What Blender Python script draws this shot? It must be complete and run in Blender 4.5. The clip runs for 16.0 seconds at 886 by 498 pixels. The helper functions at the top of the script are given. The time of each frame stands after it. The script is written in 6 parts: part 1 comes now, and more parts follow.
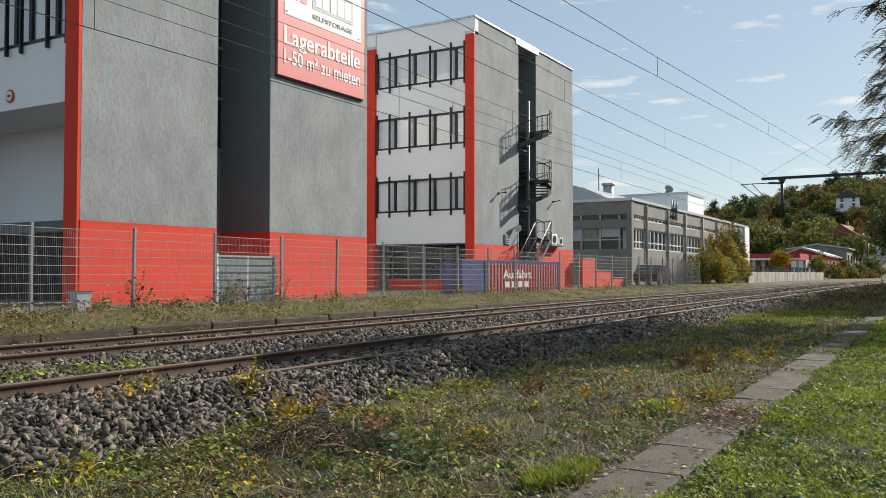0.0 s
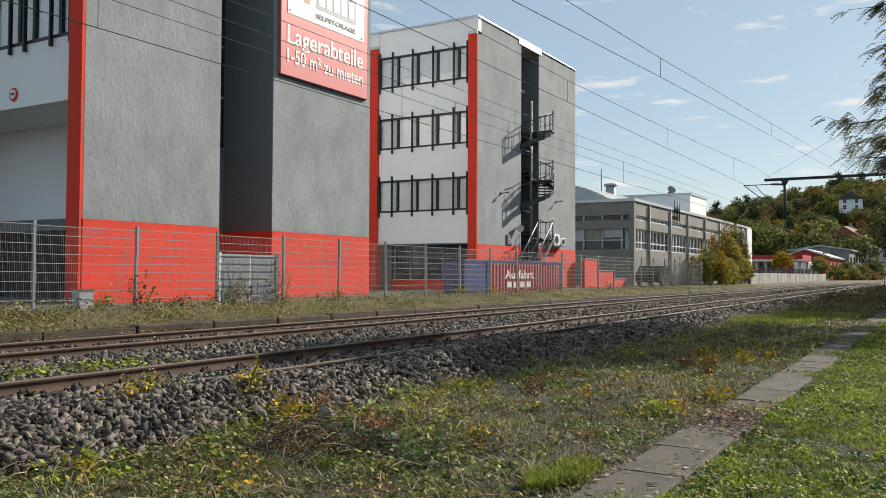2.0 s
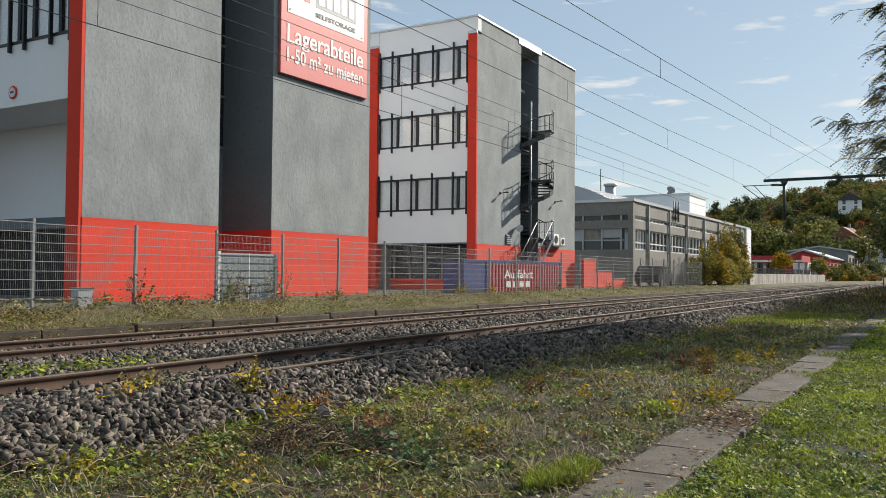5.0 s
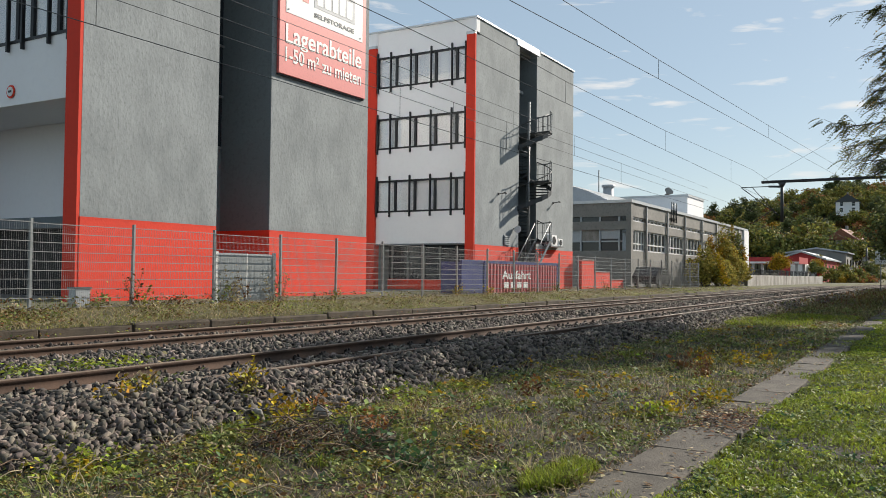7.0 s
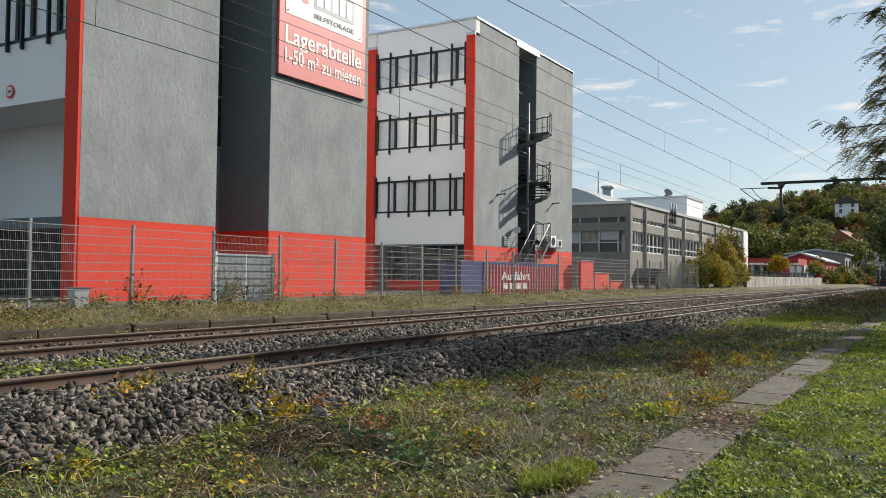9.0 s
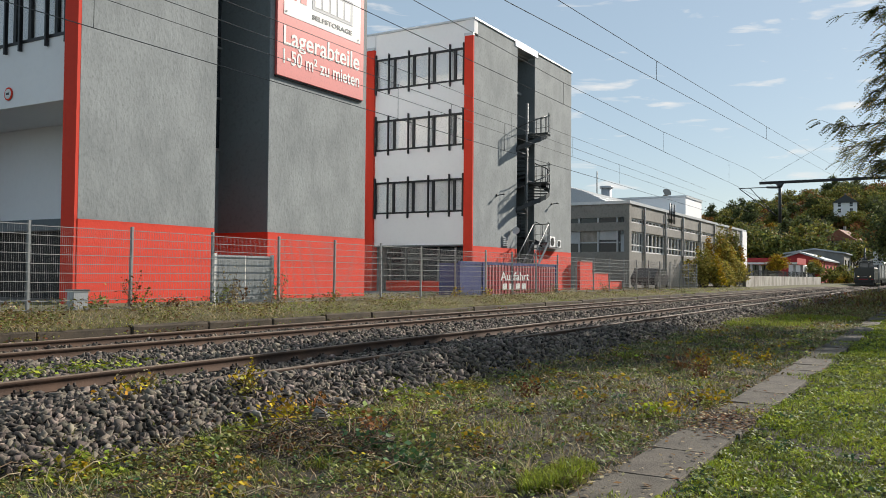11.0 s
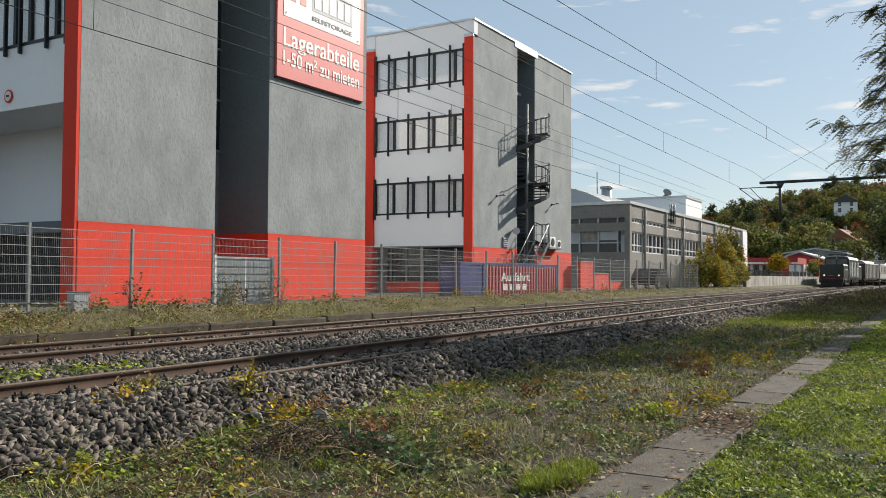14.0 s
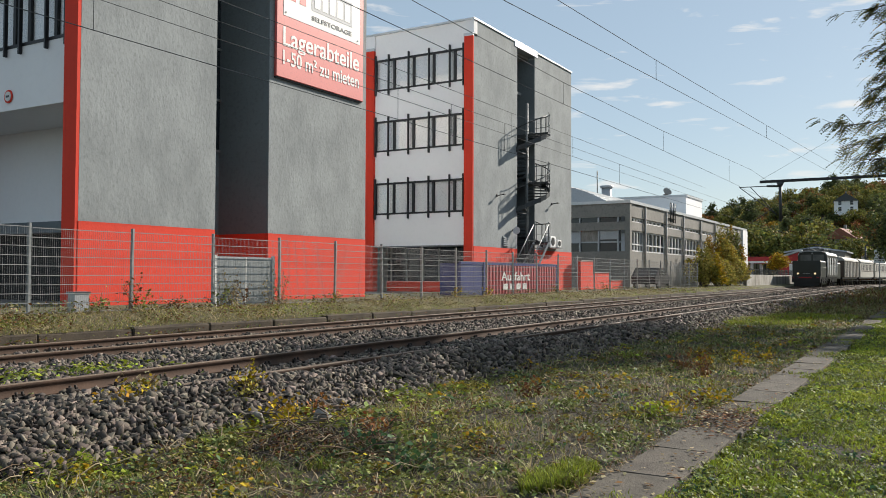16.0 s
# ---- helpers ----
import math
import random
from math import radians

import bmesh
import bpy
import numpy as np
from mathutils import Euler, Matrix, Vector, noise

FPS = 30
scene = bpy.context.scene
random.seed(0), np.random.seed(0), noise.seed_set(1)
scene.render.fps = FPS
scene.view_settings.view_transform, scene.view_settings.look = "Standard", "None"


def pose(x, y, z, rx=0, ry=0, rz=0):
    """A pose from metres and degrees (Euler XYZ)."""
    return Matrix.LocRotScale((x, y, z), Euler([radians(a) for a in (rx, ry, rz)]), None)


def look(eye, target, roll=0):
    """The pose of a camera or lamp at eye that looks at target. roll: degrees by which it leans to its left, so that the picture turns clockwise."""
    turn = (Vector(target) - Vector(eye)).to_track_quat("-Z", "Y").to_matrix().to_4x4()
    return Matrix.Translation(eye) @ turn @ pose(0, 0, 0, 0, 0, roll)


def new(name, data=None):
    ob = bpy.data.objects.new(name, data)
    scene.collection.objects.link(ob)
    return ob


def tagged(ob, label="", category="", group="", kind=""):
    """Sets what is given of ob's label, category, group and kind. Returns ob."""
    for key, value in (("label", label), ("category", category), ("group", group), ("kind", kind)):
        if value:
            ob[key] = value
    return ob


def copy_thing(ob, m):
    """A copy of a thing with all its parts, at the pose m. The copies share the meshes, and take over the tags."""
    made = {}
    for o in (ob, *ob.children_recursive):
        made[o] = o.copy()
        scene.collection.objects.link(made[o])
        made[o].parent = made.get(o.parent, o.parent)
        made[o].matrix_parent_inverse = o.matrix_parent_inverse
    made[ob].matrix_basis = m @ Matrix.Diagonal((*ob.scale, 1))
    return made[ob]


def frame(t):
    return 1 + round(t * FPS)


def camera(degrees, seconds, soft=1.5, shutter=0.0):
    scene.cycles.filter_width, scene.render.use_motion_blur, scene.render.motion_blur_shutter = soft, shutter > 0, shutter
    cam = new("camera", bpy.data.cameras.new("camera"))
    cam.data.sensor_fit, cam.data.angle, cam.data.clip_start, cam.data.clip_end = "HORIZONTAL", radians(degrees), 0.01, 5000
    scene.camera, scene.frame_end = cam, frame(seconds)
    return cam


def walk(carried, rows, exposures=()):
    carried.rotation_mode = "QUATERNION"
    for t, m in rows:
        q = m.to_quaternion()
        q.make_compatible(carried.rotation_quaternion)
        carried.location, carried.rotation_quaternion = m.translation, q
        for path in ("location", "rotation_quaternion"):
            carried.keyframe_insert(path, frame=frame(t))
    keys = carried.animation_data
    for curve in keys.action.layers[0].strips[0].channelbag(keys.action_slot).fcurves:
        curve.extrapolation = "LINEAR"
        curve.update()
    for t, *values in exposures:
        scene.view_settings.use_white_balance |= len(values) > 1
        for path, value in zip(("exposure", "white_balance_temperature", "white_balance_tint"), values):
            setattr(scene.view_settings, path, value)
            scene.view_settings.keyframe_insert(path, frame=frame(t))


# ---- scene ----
cam = camera(55.71, 16.0, 0.9)
EYE = Vector((0.0, 0.0, 1.45))


def aim(yaw, pitch, roll):
    """The pose of the eye: yaw to the left of the tracks, pitch up, lean to the left."""
    a, b = radians(yaw), radians(pitch)
    way = Vector((math.cos(a) * math.cos(b), math.sin(a) * math.cos(b), math.sin(b)))
    return look(EYE, EYE + way, roll)


walk(cam, [(t, aim(*turn)) for t, *turn in (
    (0, 30.602, 1.678, 0.023),
    (0.5, 30.702, 1.680, 0.050),
    (1, 30.700, 1.630, 0.196),
    (1.5, 30.729, 1.669, 0.195),
    (2, 30.751, 1.669, 0.272),
    (2.5, 30.802, 1.633, 0.303),
    (3, 30.885, 1.694, 0.388),
    (3.5, 30.835, 1.692, 0.451),
    (4, 30.815, 1.681, 0.429),
    (6.5, 30.530, 1.613, 0.572),
    (7, 30.561, 1.681, 0.612),
    (7.5, 30.467, 1.724, 0.606),
    (8, 30.498, 1.759, 0.682),
    (8.5, 30.565, 1.741, 0.725),
    (9, 30.513, 1.736, 0.702),
    (11.5, 30.438, 1.817, 0.367),
    (12, 30.414, 1.822, 0.229),
    (12.5, 30.381, 1.740, 0.183),
    (13, 30.335, 1.806, 0.175),
    (13.5, 30.435, 1.839, 0.249),
    (14, 30.475, 1.842, 0.306),
    (14.5, 30.492, 1.865, 0.271),
    (15, 30.549, 1.859, 0.264),
    (15.5, 30.478, 1.806, 0.182),
    (16, 30.489, 1.811, 0.201),
)], [(0.0, 0.46, 6800, 10), (16.0, 0.46, 6800, 10)])

# world, sun and exposure
SUN_WAY = Vector((2.4, -1.0, 1.38)).normalized()  # towards the sun
scene.world = bpy.data.worlds.new("sky")
scene.world.use_nodes = True
wn = scene.world.node_tree
sky = wn.nodes.new("ShaderNodeTexSky")
sky.sky_type, sky.sun_disc = "NISHITA", False
sky.sun_elevation = math.asin(SUN_WAY.z)
sky.sun_rotation = math.atan2(SUN_WAY.x, SUN_WAY.y)
sky.air_density, sky.dust_density, sky.ozone_density = 1.0, 0.4, 1.3
# thin streaks of high cloud all round the sky
tc = wn.nodes.new("ShaderNodeTexCoord")
mp = wn.nodes.new("ShaderNodeMapping")
mp.inputs["Scale"].default_value = (2.6, 2.6, 15.0)
mp.inputs["Rotation"].default_value = (0.0, 0.1, 0.4)
cl = wn.nodes.new("ShaderNodeTexNoise")
cl.inputs["Scale"].default_value, cl.inputs["Detail"].default_value, cl.inputs["Distortion"].default_value = 4.6, 10.0, 0.4
cr = wn.nodes.new("ShaderNodeMapRange")
cr.inputs[1].default_value, cr.inputs[2].default_value, cr.inputs[4].default_value = 0.6, 0.74, 0.9
mx = wn.nodes.new("ShaderNodeMix")
mx.data_type = "RGBA"
mx.inputs[7].default_value = (8.6, 8.7, 8.8, 1)
# a veil of thin haze evens out the whole sky
hz = wn.nodes.new("ShaderNodeMix")
hz.data_type = "RGBA"
hz.inputs[0].default_value = 0.5
hz.inputs[7].default_value = (4.8, 6.3, 7.7, 1)
wn.links.new(tc.outputs["Generated"], mp.inputs[0])
wn.links.new(mp.outputs[0], cl.inputs["Vector"])
wn.links.new(cl.outputs["Fac"], cr.inputs[0])
wn.links.new(cr.outputs[0], mx.inputs[0])
wn.links.new(sky.outputs[0], hz.inputs[6])
wn.links.new(hz.outputs[2], mx.inputs[6])
wn.links.new(mx.outputs[2], wn.nodes["Background"].inputs[0])
wn.nodes["Background"].inputs[1].default_value = 0.075
sun = new("sun", bpy.data.lights.new("sun", "SUN"))
sun.data.energy, sun.data.angle, sun.data.color = 4.9, radians(0.6), (1.0, 0.95, 0.87)
sun.matrix_world = look((30, -20, 40), Vector((30, -20, 40)) - SUN_WAY)

# ---- materials ----


def material(name, colour, rough=0.7, metal=0.0, other=None, scale=3.0, amount=0.5, bump=0.0, bump_scale=40.0,
             speck=0.0, by_object=0.0, stretch=(1, 1, 1), island=0.0):
    """A surface: two colours mixed by broad patches and fine grain, with relief, and some difference from piece to piece."""
    m = bpy.data.materials.new(name)
    m.use_nodes = True
    nt, N, L = m.node_tree, m.node_tree.nodes, m.node_tree.links
    b = N["Principled BSDF"]
    b.inputs["Roughness"].default_value, b.inputs["Metallic"].default_value = rough, metal
    other = other or tuple(c * 0.72 for c in colour)
    tc, mp = N.new("ShaderNodeTexCoord"), N.new("ShaderNodeMapping")
    mp.inputs["Scale"].default_value = stretch
    L.new(tc.outputs["Object"], mp.inputs[0])

    def grain(size, detail):
        n = N.new("ShaderNodeTexNoise")
        n.inputs["Scale"].default_value, n.inputs["Detail"].default_value = size, detail
        L.new(mp.outputs[0], n.inputs["Vector"])
        return n.outputs["Fac"]

    def mix(a, c, fac, how="MIX"):
        x = N.new("ShaderNodeMix")
        x.data_type, x.blend_type = "RGBA", how
        for socket, value in ((x.inputs[0], fac), (x.inputs[6], a), (x.inputs[7], c)):
            if isinstance(value, bpy.types.NodeSocket):
                L.new(value, socket)
            else:
                socket.default_value = value if isinstance(value, float) else (*value, 1)
        return x.outputs[2]

    def ramp(fac, lo, hi):
        r = N.new("ShaderNodeMapRange")
        r.inputs[1].default_value, r.inputs[2].default_value = lo, hi
        L.new(fac, r.inputs[0])
        return r.outputs[0]

    def times(fac, k):
        x = N.new("ShaderNodeMath")
        x.operation = "MULTIPLY"
        L.new(fac, x.inputs[0])
        x.inputs[1].default_value = k
        return x.outputs[0]

    col = mix(colour, other, times(ramp(grain(scale, 6), 0.35, 0.68), amount))
    col = mix(col, tuple(c * 0.6 for c in other), times(ramp(grain(scale * 14, 4), 0.5, 0.75), 0.35 + speck))
    if by_object or island:
        oi = N.new("ShaderNodeObjectInfo" if by_object else "ShaderNodeNewGeometry")
        src = oi.outputs["Random"] if by_object else oi.outputs["Random Per Island"]
        hs = N.new("ShaderNodeHueSaturation")
        rv = N.new("ShaderNodeMapRange")
        k = by_object or island
        rv.inputs[3].default_value, rv.inputs[4].default_value = 1 - k, 1 + k
        L.new(src, rv.inputs[0])
        L.new(rv.outputs[0], hs.inputs["Value"])
        rh = N.new("ShaderNodeMapRange")
        rh.inputs[3].default_value, rh.inputs[4].default_value = 0.5 - 0.04 * k, 0.5 + 0.04 * k
        wv = N.new("ShaderNodeMath")
        wv.operation = "FRACT"
        L.new(times(src, 7.31), wv.inputs[0])
        L.new(wv.outputs[0], rh.inputs[0])
        L.new(rh.outputs[0], hs.inputs["Hue"])
        L.new(col, hs.inputs["Color"])
        col = hs.outputs[0]
    L.new(col, b.inputs["Base Color"])
    if bump:
        bp = N.new("ShaderNodeBump")
        bp.inputs["Strength"].default_value, bp.inputs["Distance"].default_value = 1.0, bump
        L.new(grain(bump_scale, 5), bp.inputs["Height"])
        L.new(bp.outputs[0], b.inputs["Normal"])
    return m


RENDER_GREY = material("grey_render", (0.305, 0.325, 0.328), 0.9, 0, (0.215, 0.232, 0.236), 1.1, 0.85, 0.012, 9, 0.1, stretch=(1, 1, 0.6))
# darker grey than the outer walls, for recesses, a soffit and a lintel
DARK_GREY = material("darker_grey", (0.165, 0.192, 0.205), 0.9, 0, (0.13, 0.152, 0.163), 0.5, 0.7, 0.008, 12)
RENDER_RED = material("red_render", (0.74, 0.045, 0.017), 0.85, 0, (0.62, 0.045, 0.022), 0.6, 0.6, 0.006, 14, -0.15)
RED_PAINT = material("red_paint", (0.72, 0.04, 0.014), 0.8, 0, (0.62, 0.035, 0.012), 0.5, 0.5, 0.002, 20, -0.2)
WHITE_RENDER = material("white_render", (0.86, 0.85, 0.85), 0.85, 0, (0.8, 0.79, 0.79), 0.4, 0.6, 0.003, 16, -0.29)
BLACK_STEEL = material("black_steel", (0.018, 0.018, 0.02), 0.45, 0.2, None, 4, 0.5)
DARK_STEEL = material("dark_painted_steel", (0.06, 0.065, 0.068), 0.5, 0.4, None, 4, 0.5)
WIRE_DARK = material("dull_dark_wire", (0.11, 0.115, 0.12), 0.95, 0, None, 4, 0.5)
WIRE_DARK.node_tree.nodes["Principled BSDF"].inputs["Specular IOR Level"].default_value = 0.05
GALVANISED = material("galvanised_steel", (0.24, 0.25, 0.25), 0.5, 0.3, (0.15, 0.16, 0.16), 9, 0.7)
POST_STEEL = material("weathered_post_steel", (0.26, 0.27, 0.27), 0.55, 0.2, (0.17, 0.18, 0.18), 6, 0.7)
MESH_STEEL = material("dull_mesh_steel", (0.25, 0.256, 0.256), 0.6, 0.2, (0.16, 0.166, 0.166), 9, 0.7)
# matte near-black, stands in for unlit depth in the passage and coach windows
SHADE_DARK = material("shade_black", (0.02, 0.021, 0.022), 0.9, 0, None, 2, 0.5)
PIPE_PALE = material("pale_grey_pipe", (0.42, 0.41, 0.38), 0.7, 0, (0.3, 0.29, 0.27), 1, 0.7)
WINDOW_BLIND = material("window_blind", (0.8, 0.79, 0.78), 0.7, 0, (0.72, 0.71, 0.7), 1.2, 0.6)
ROOF_METAL = material("roof_edge_metal", (0.6, 0.61, 0.62), 0.4, 0.5, None, 2, 0.4)
CONCRETE = material("weathered_concrete", (0.095, 0.072, 0.05), 0.95, 0, (0.035, 0.027, 0.019), 2.6, 0.8, 0.01, 18, 0.2)
CONCRETE_LIGHT = material("pale_concrete", (0.47, 0.44, 0.4), 0.9, 0, (0.2, 0.18, 0.155), 0.9, 1.0, 0.008, 14, 0.25, stretch=(1, 1, 0.5))
CONCRETE_GREY = material("grey_concrete", (0.27, 0.255, 0.23), 0.9, 0, (0.19, 0.18, 0.165), 0.5, 0.8, 0.006, 14, 0.2)
RAIL_SIDE = material("rusty_rail", (0.095, 0.052, 0.033), 0.9, 0.0, (0.045, 0.027, 0.019), 3, 0.8, 0.004, 40)
RAIL_TOP = material("worn_rail_head", (0.17, 0.125, 0.092), 0.6, 0.0, (0.11, 0.077, 0.055), 2, 0.7, 0.001, 60, stretch=(0.2, 6, 1))
RAIL_TOP.node_tree.nodes["Principled BSDF"].inputs["Specular IOR Level"].default_value = 0.2
CLIP_STEEL = material("dark_rusty_clip", (0.035, 0.026, 0.022), 0.7, 0.4, None, 9, 0.6)
SLEEPER = material("old_sleeper", (0.11, 0.09, 0.075), 0.95, 0, (0.06, 0.048, 0.04), 4, 0.8, 0.01, 30, by_object=0.2)
STONE = material("ballast_stone", (0.15, 0.122, 0.098), 0.9, 0, (0.06, 0.048, 0.039), 9, 0.75, 0.002, 60, 0.1, island=0.85)
BALLAST_BED = material("ballast_bed", (0.04, 0.035, 0.03), 1, 0, (0.02, 0.018, 0.015), 14, 0.9, 0.03, 25)
SOIL = material("soil_and_litter", (0.052, 0.041, 0.024), 1, 0, (0.024, 0.019, 0.012), 2.2, 0.9, 0.02, 30, 0.2)
VERGE = material("mossy_verge", (0.12, 0.115, 0.045), 1, 0, (0.075, 0.065, 0.035), 1.8, 0.9, 0.03, 18, 0.2)
SLAB = material("worn_paving_slab", (0.11, 0.091, 0.07), 0.95, 0, (0.058, 0.047, 0.036), 3.5, 0.9, 0.008, 50, 0.3, by_object=0.1)
# hidden yard surface, lightened so it throws light up at the white walls
ASPHALT = material("light_bounce_yard_paving", (0.16, 0.155, 0.15), 0.95, 0, (0.11, 0.105, 0.1), 2, 0.7, 0.004, 60)
GLASS_DARK = material("dark_window_glass", (0.03, 0.036, 0.042), 0.06, 0, (0.02, 0.025, 0.03), 0.6, 0.6)
LOCO_GREEN = material("dark_green_loco_paint", (0.012, 0.02, 0.018), 0.35, 0.0, (0.008, 0.013, 0.012), 1.5, 0.6)
LOCO_ROOF = material("pale_loco_roof", (0.35, 0.36, 0.36), 0.4, 0.5, None, 1.5, 0.5)
COACH_GREY = material("coach_cream", (0.5, 0.48, 0.42), 0.6, 0, None, 1, 0.5)
COACH_BROWN = material("coach_brown", (0.1, 0.068, 0.048), 0.6, 0, None, 1, 0.5)
LAMP_GLOW = material("headlamp", (0.9, 0.8, 0.6), 0.3)
LAMP_GLOW.node_tree.nodes["Principled BSDF"].inputs["Emission Color"].default_value = (1, 0.7, 0.38, 1)
LAMP_GLOW.node_tree.nodes["Principled BSDF"].inputs["Emission Strength"].default_value = 0.6
SIGN_RED = material("sign_red", (0.62, 0.11, 0.1), 0.5, 0, (0.56, 0.1, 0.09), 0.8, 0.5)
SIGN_WHITE = material("sign_white", (0.75, 0.74, 0.72), 0.5, 0, (0.68, 0.67, 0.65), 0.8, 0.5)
SIGN_GREY = material("sign_grey", (0.28, 0.3, 0.33), 0.5)
BLUE = material("blue_steel", (0.02, 0.035, 0.16), 0.5, 0.1, None, 2, 0.6)
PINK = material("faded_red_steel", (0.5, 0.1, 0.11), 0.6, 0, (0.4, 0.07, 0.08), 2, 0.6)
WOOD_POLE = material("bark", (0.07, 0.055, 0.042), 0.95, 0, (0.04, 0.032, 0.026), 5, 0.8, 0.02, 20, stretch=(1, 1, 0.3))
ROOF_TILE = material("red_roof_tile", (0.26, 0.1, 0.06), 0.85, 0, (0.17, 0.07, 0.045), 3, 0.7)
SHED_RED = material("red_shed_sheet", (0.42, 0.022, 0.024), 0.6, 0, (0.34, 0.018, 0.02), 1, 0.5)
SHED_GREY = material("grey_sheet", (0.42, 0.44, 0.46), 0.5, 0.2, (0.34, 0.35, 0.37), 1, 0.5)


def leaf_material(name, colour, other, spread=0.6, gloss=0.12):
    m = material(name, colour, 0.8, 0, other, 0.8, 0.9, island=spread)
    m.node_tree.nodes["Principled BSDF"].inputs["Specular IOR Level"].default_value = gloss
    m.node_tree.nodes["Principled BSDF"].inputs["Roughness"].default_value = 0.8 - 0.7 * gloss
    nt = m.node_tree
    b, out = nt.nodes["Principled BSDF"], nt.nodes["Material Output"]
    tr, mx = nt.nodes.new("ShaderNodeBsdfTranslucent"), nt.nodes.new("ShaderNodeMixShader")
    mx.inputs[0].default_value = 0.22
    nt.links.new(b.inputs["Base Color"].links[0].from_socket, tr.inputs[0])
    nt.links.new(b.outputs[0], mx.inputs[1])
    nt.links.new(tr.outputs[0], mx.inputs[2])
    nt.links.new(mx.outputs[0], out.inputs[0])
    return m


GRASS = leaf_material("grass_blades", (0.19, 0.2, 0.055), (0.125, 0.135, 0.04))
GRASS_BRIGHT = leaf_material("bright_grass", (0.36, 0.4, 0.045), (0.22, 0.28, 0.035))
STRAW = leaf_material("dry_straw", (0.45, 0.37, 0.22), (0.24, 0.18, 0.1))
HERB = leaf_material("herb_leaves", (0.225, 0.255, 0.07), (0.125, 0.155, 0.045), 0.6, 0.22)
DEEP_HERB = leaf_material("deep_green_leaves", (0.075, 0.14, 0.055), (0.05, 0.095, 0.035), 0.6, 0.22)
YELLOW_LEAF = leaf_material("yellow_leaves", (0.42, 0.3, 0.02), (0.3, 0.2, 0.02))
BROWN_LEAF = leaf_material("brown_leaves", (0.2, 0.09, 0.035), (0.11, 0.055, 0.025))
TREE_DARK = leaf_material("dark_tree_leaves", (0.12, 0.14, 0.055), (0.07, 0.085, 0.038))
TREE_GREEN = leaf_material("green_tree_leaves", (0.18, 0.2, 0.06), (0.11, 0.13, 0.042))
TREE_OLIVE = leaf_material("olive_tree_leaves", (0.28, 0.25, 0.055), (0.18, 0.165, 0.042))
TREE_GOLD = leaf_material("golden_tree_leaves", (0.42, 0.25, 0.02), (0.27, 0.16, 0.02))
IVY = leaf_material("climber_leaves", (0.52, 0.43, 0.1), (0.3, 0.26, 0.07))
TREE_RUST = leaf_material("rusty_tree_leaves", (0.3, 0.13, 0.045), (0.18, 0.085, 0.035))

# ---- building helpers ----


def box(bm, x0, x1, y0, y1, z0, z1, bevel=0.0):
    """An upright box between two corners, its edges chamfered by bevel."""
    vs = [bm.verts.new((x, y, z)) for x in (x0, x1) for y in (y0, y1) for z in (z0, z1)]
    fs = [bm.faces.new([vs[i] for i in f]) for f in ((0, 1, 3, 2), (4, 6, 7, 5), (0, 4, 5, 1), (2, 3, 7, 6), (0, 2, 6, 4), (1, 5, 7, 3))]
    if bevel:
        bmesh.ops.bevel(bm, geom=list({e for f in fs for e in f.edges}), offset=bevel, segments=1, affect="EDGES")
    return bm


def rod(bm, a, b, r, n=8, r2=None):
    """A round bar from a to b, tapering to r2."""
    a, b = Vector(a), Vector(b)
    q = (b - a).to_track_quat("Z", "Y")
    rings = []
    for p, rr in ((a, r), (b, r if r2 is None else r2)):
        rings.append([bm.verts.new(p + q @ Vector((rr * math.cos(i * math.tau / n), rr * math.sin(i * math.tau / n), 0))) for i in range(n)])
    for i in range(n):
        f = bm.faces.new((rings[0][i], rings[0][(i + 1) % n], rings[1][(i + 1) % n], rings[1][i]))
        f.smooth = n > 5
    bm.faces.new(rings[0][::-1])
    bm.faces.new(rings[1])
    return bm


def tube(bm, pts, r, n=6):
    """A bent round bar through the points, in one piece."""
    pts = [Vector(p) for p in pts]
    rings = []
    for i, p in enumerate(pts):
        way = (pts[min(i + 1, len(pts) - 1)] - pts[max(i - 1, 0)]).normalized()
        side = way.cross(Vector((0, 0, 1)) if abs(way.z) < 0.9 else Vector((0, 1, 0))).normalized()
        up = side.cross(way)
        rings.append([bm.verts.new(p + side * r * math.cos(k * math.tau / n) + up * r * math.sin(k * math.tau / n)) for k in range(n)])
    for a, b in zip(rings, rings[1:]):
        for k in range(n):
            bm.faces.new((a[k], a[(k + 1) % n], b[(k + 1) % n], b[k])).smooth = n > 4
    bm.faces.new(rings[0][::-1])
    bm.faces.new(rings[-1])
    return bm


def prism(bm, outline, axis, lo, hi):
    """A flat outline pushed along an axis (0 x, 1 y, 2 z) from lo to hi."""
    def at(p, v):
        q = list(p)
        q.insert(axis, v)
        return bm.verts.new(q)
    a, b = [at(p, lo) for p in outline], [at(p, hi) for p in outline]
    k = len(outline)
    for i in range(k):
        bm.faces.new((a[i], a[(i + 1) % k], b[(i + 1) % k], b[i]))
    bm.faces.new(a[::-1])
    bm.faces.new(b)
    return bm


def part(name, bm, mat, parent=None, label="", m=None):
    """One mesh object out of a bmesh, under a thing or a part."""
    bmesh.ops.recalc_face_normals(bm, faces=bm.faces)
    me = bpy.data.meshes.new(name)
    bm.to_mesh(me)
    bm.free()
    for one in (mat if isinstance(mat, (list, tuple)) else [mat]):
        me.materials.append(one)
    ob = new(name, me)
    ob.parent = parent
    if m is not None:
        ob.matrix_basis = m
    return tagged(ob, label)


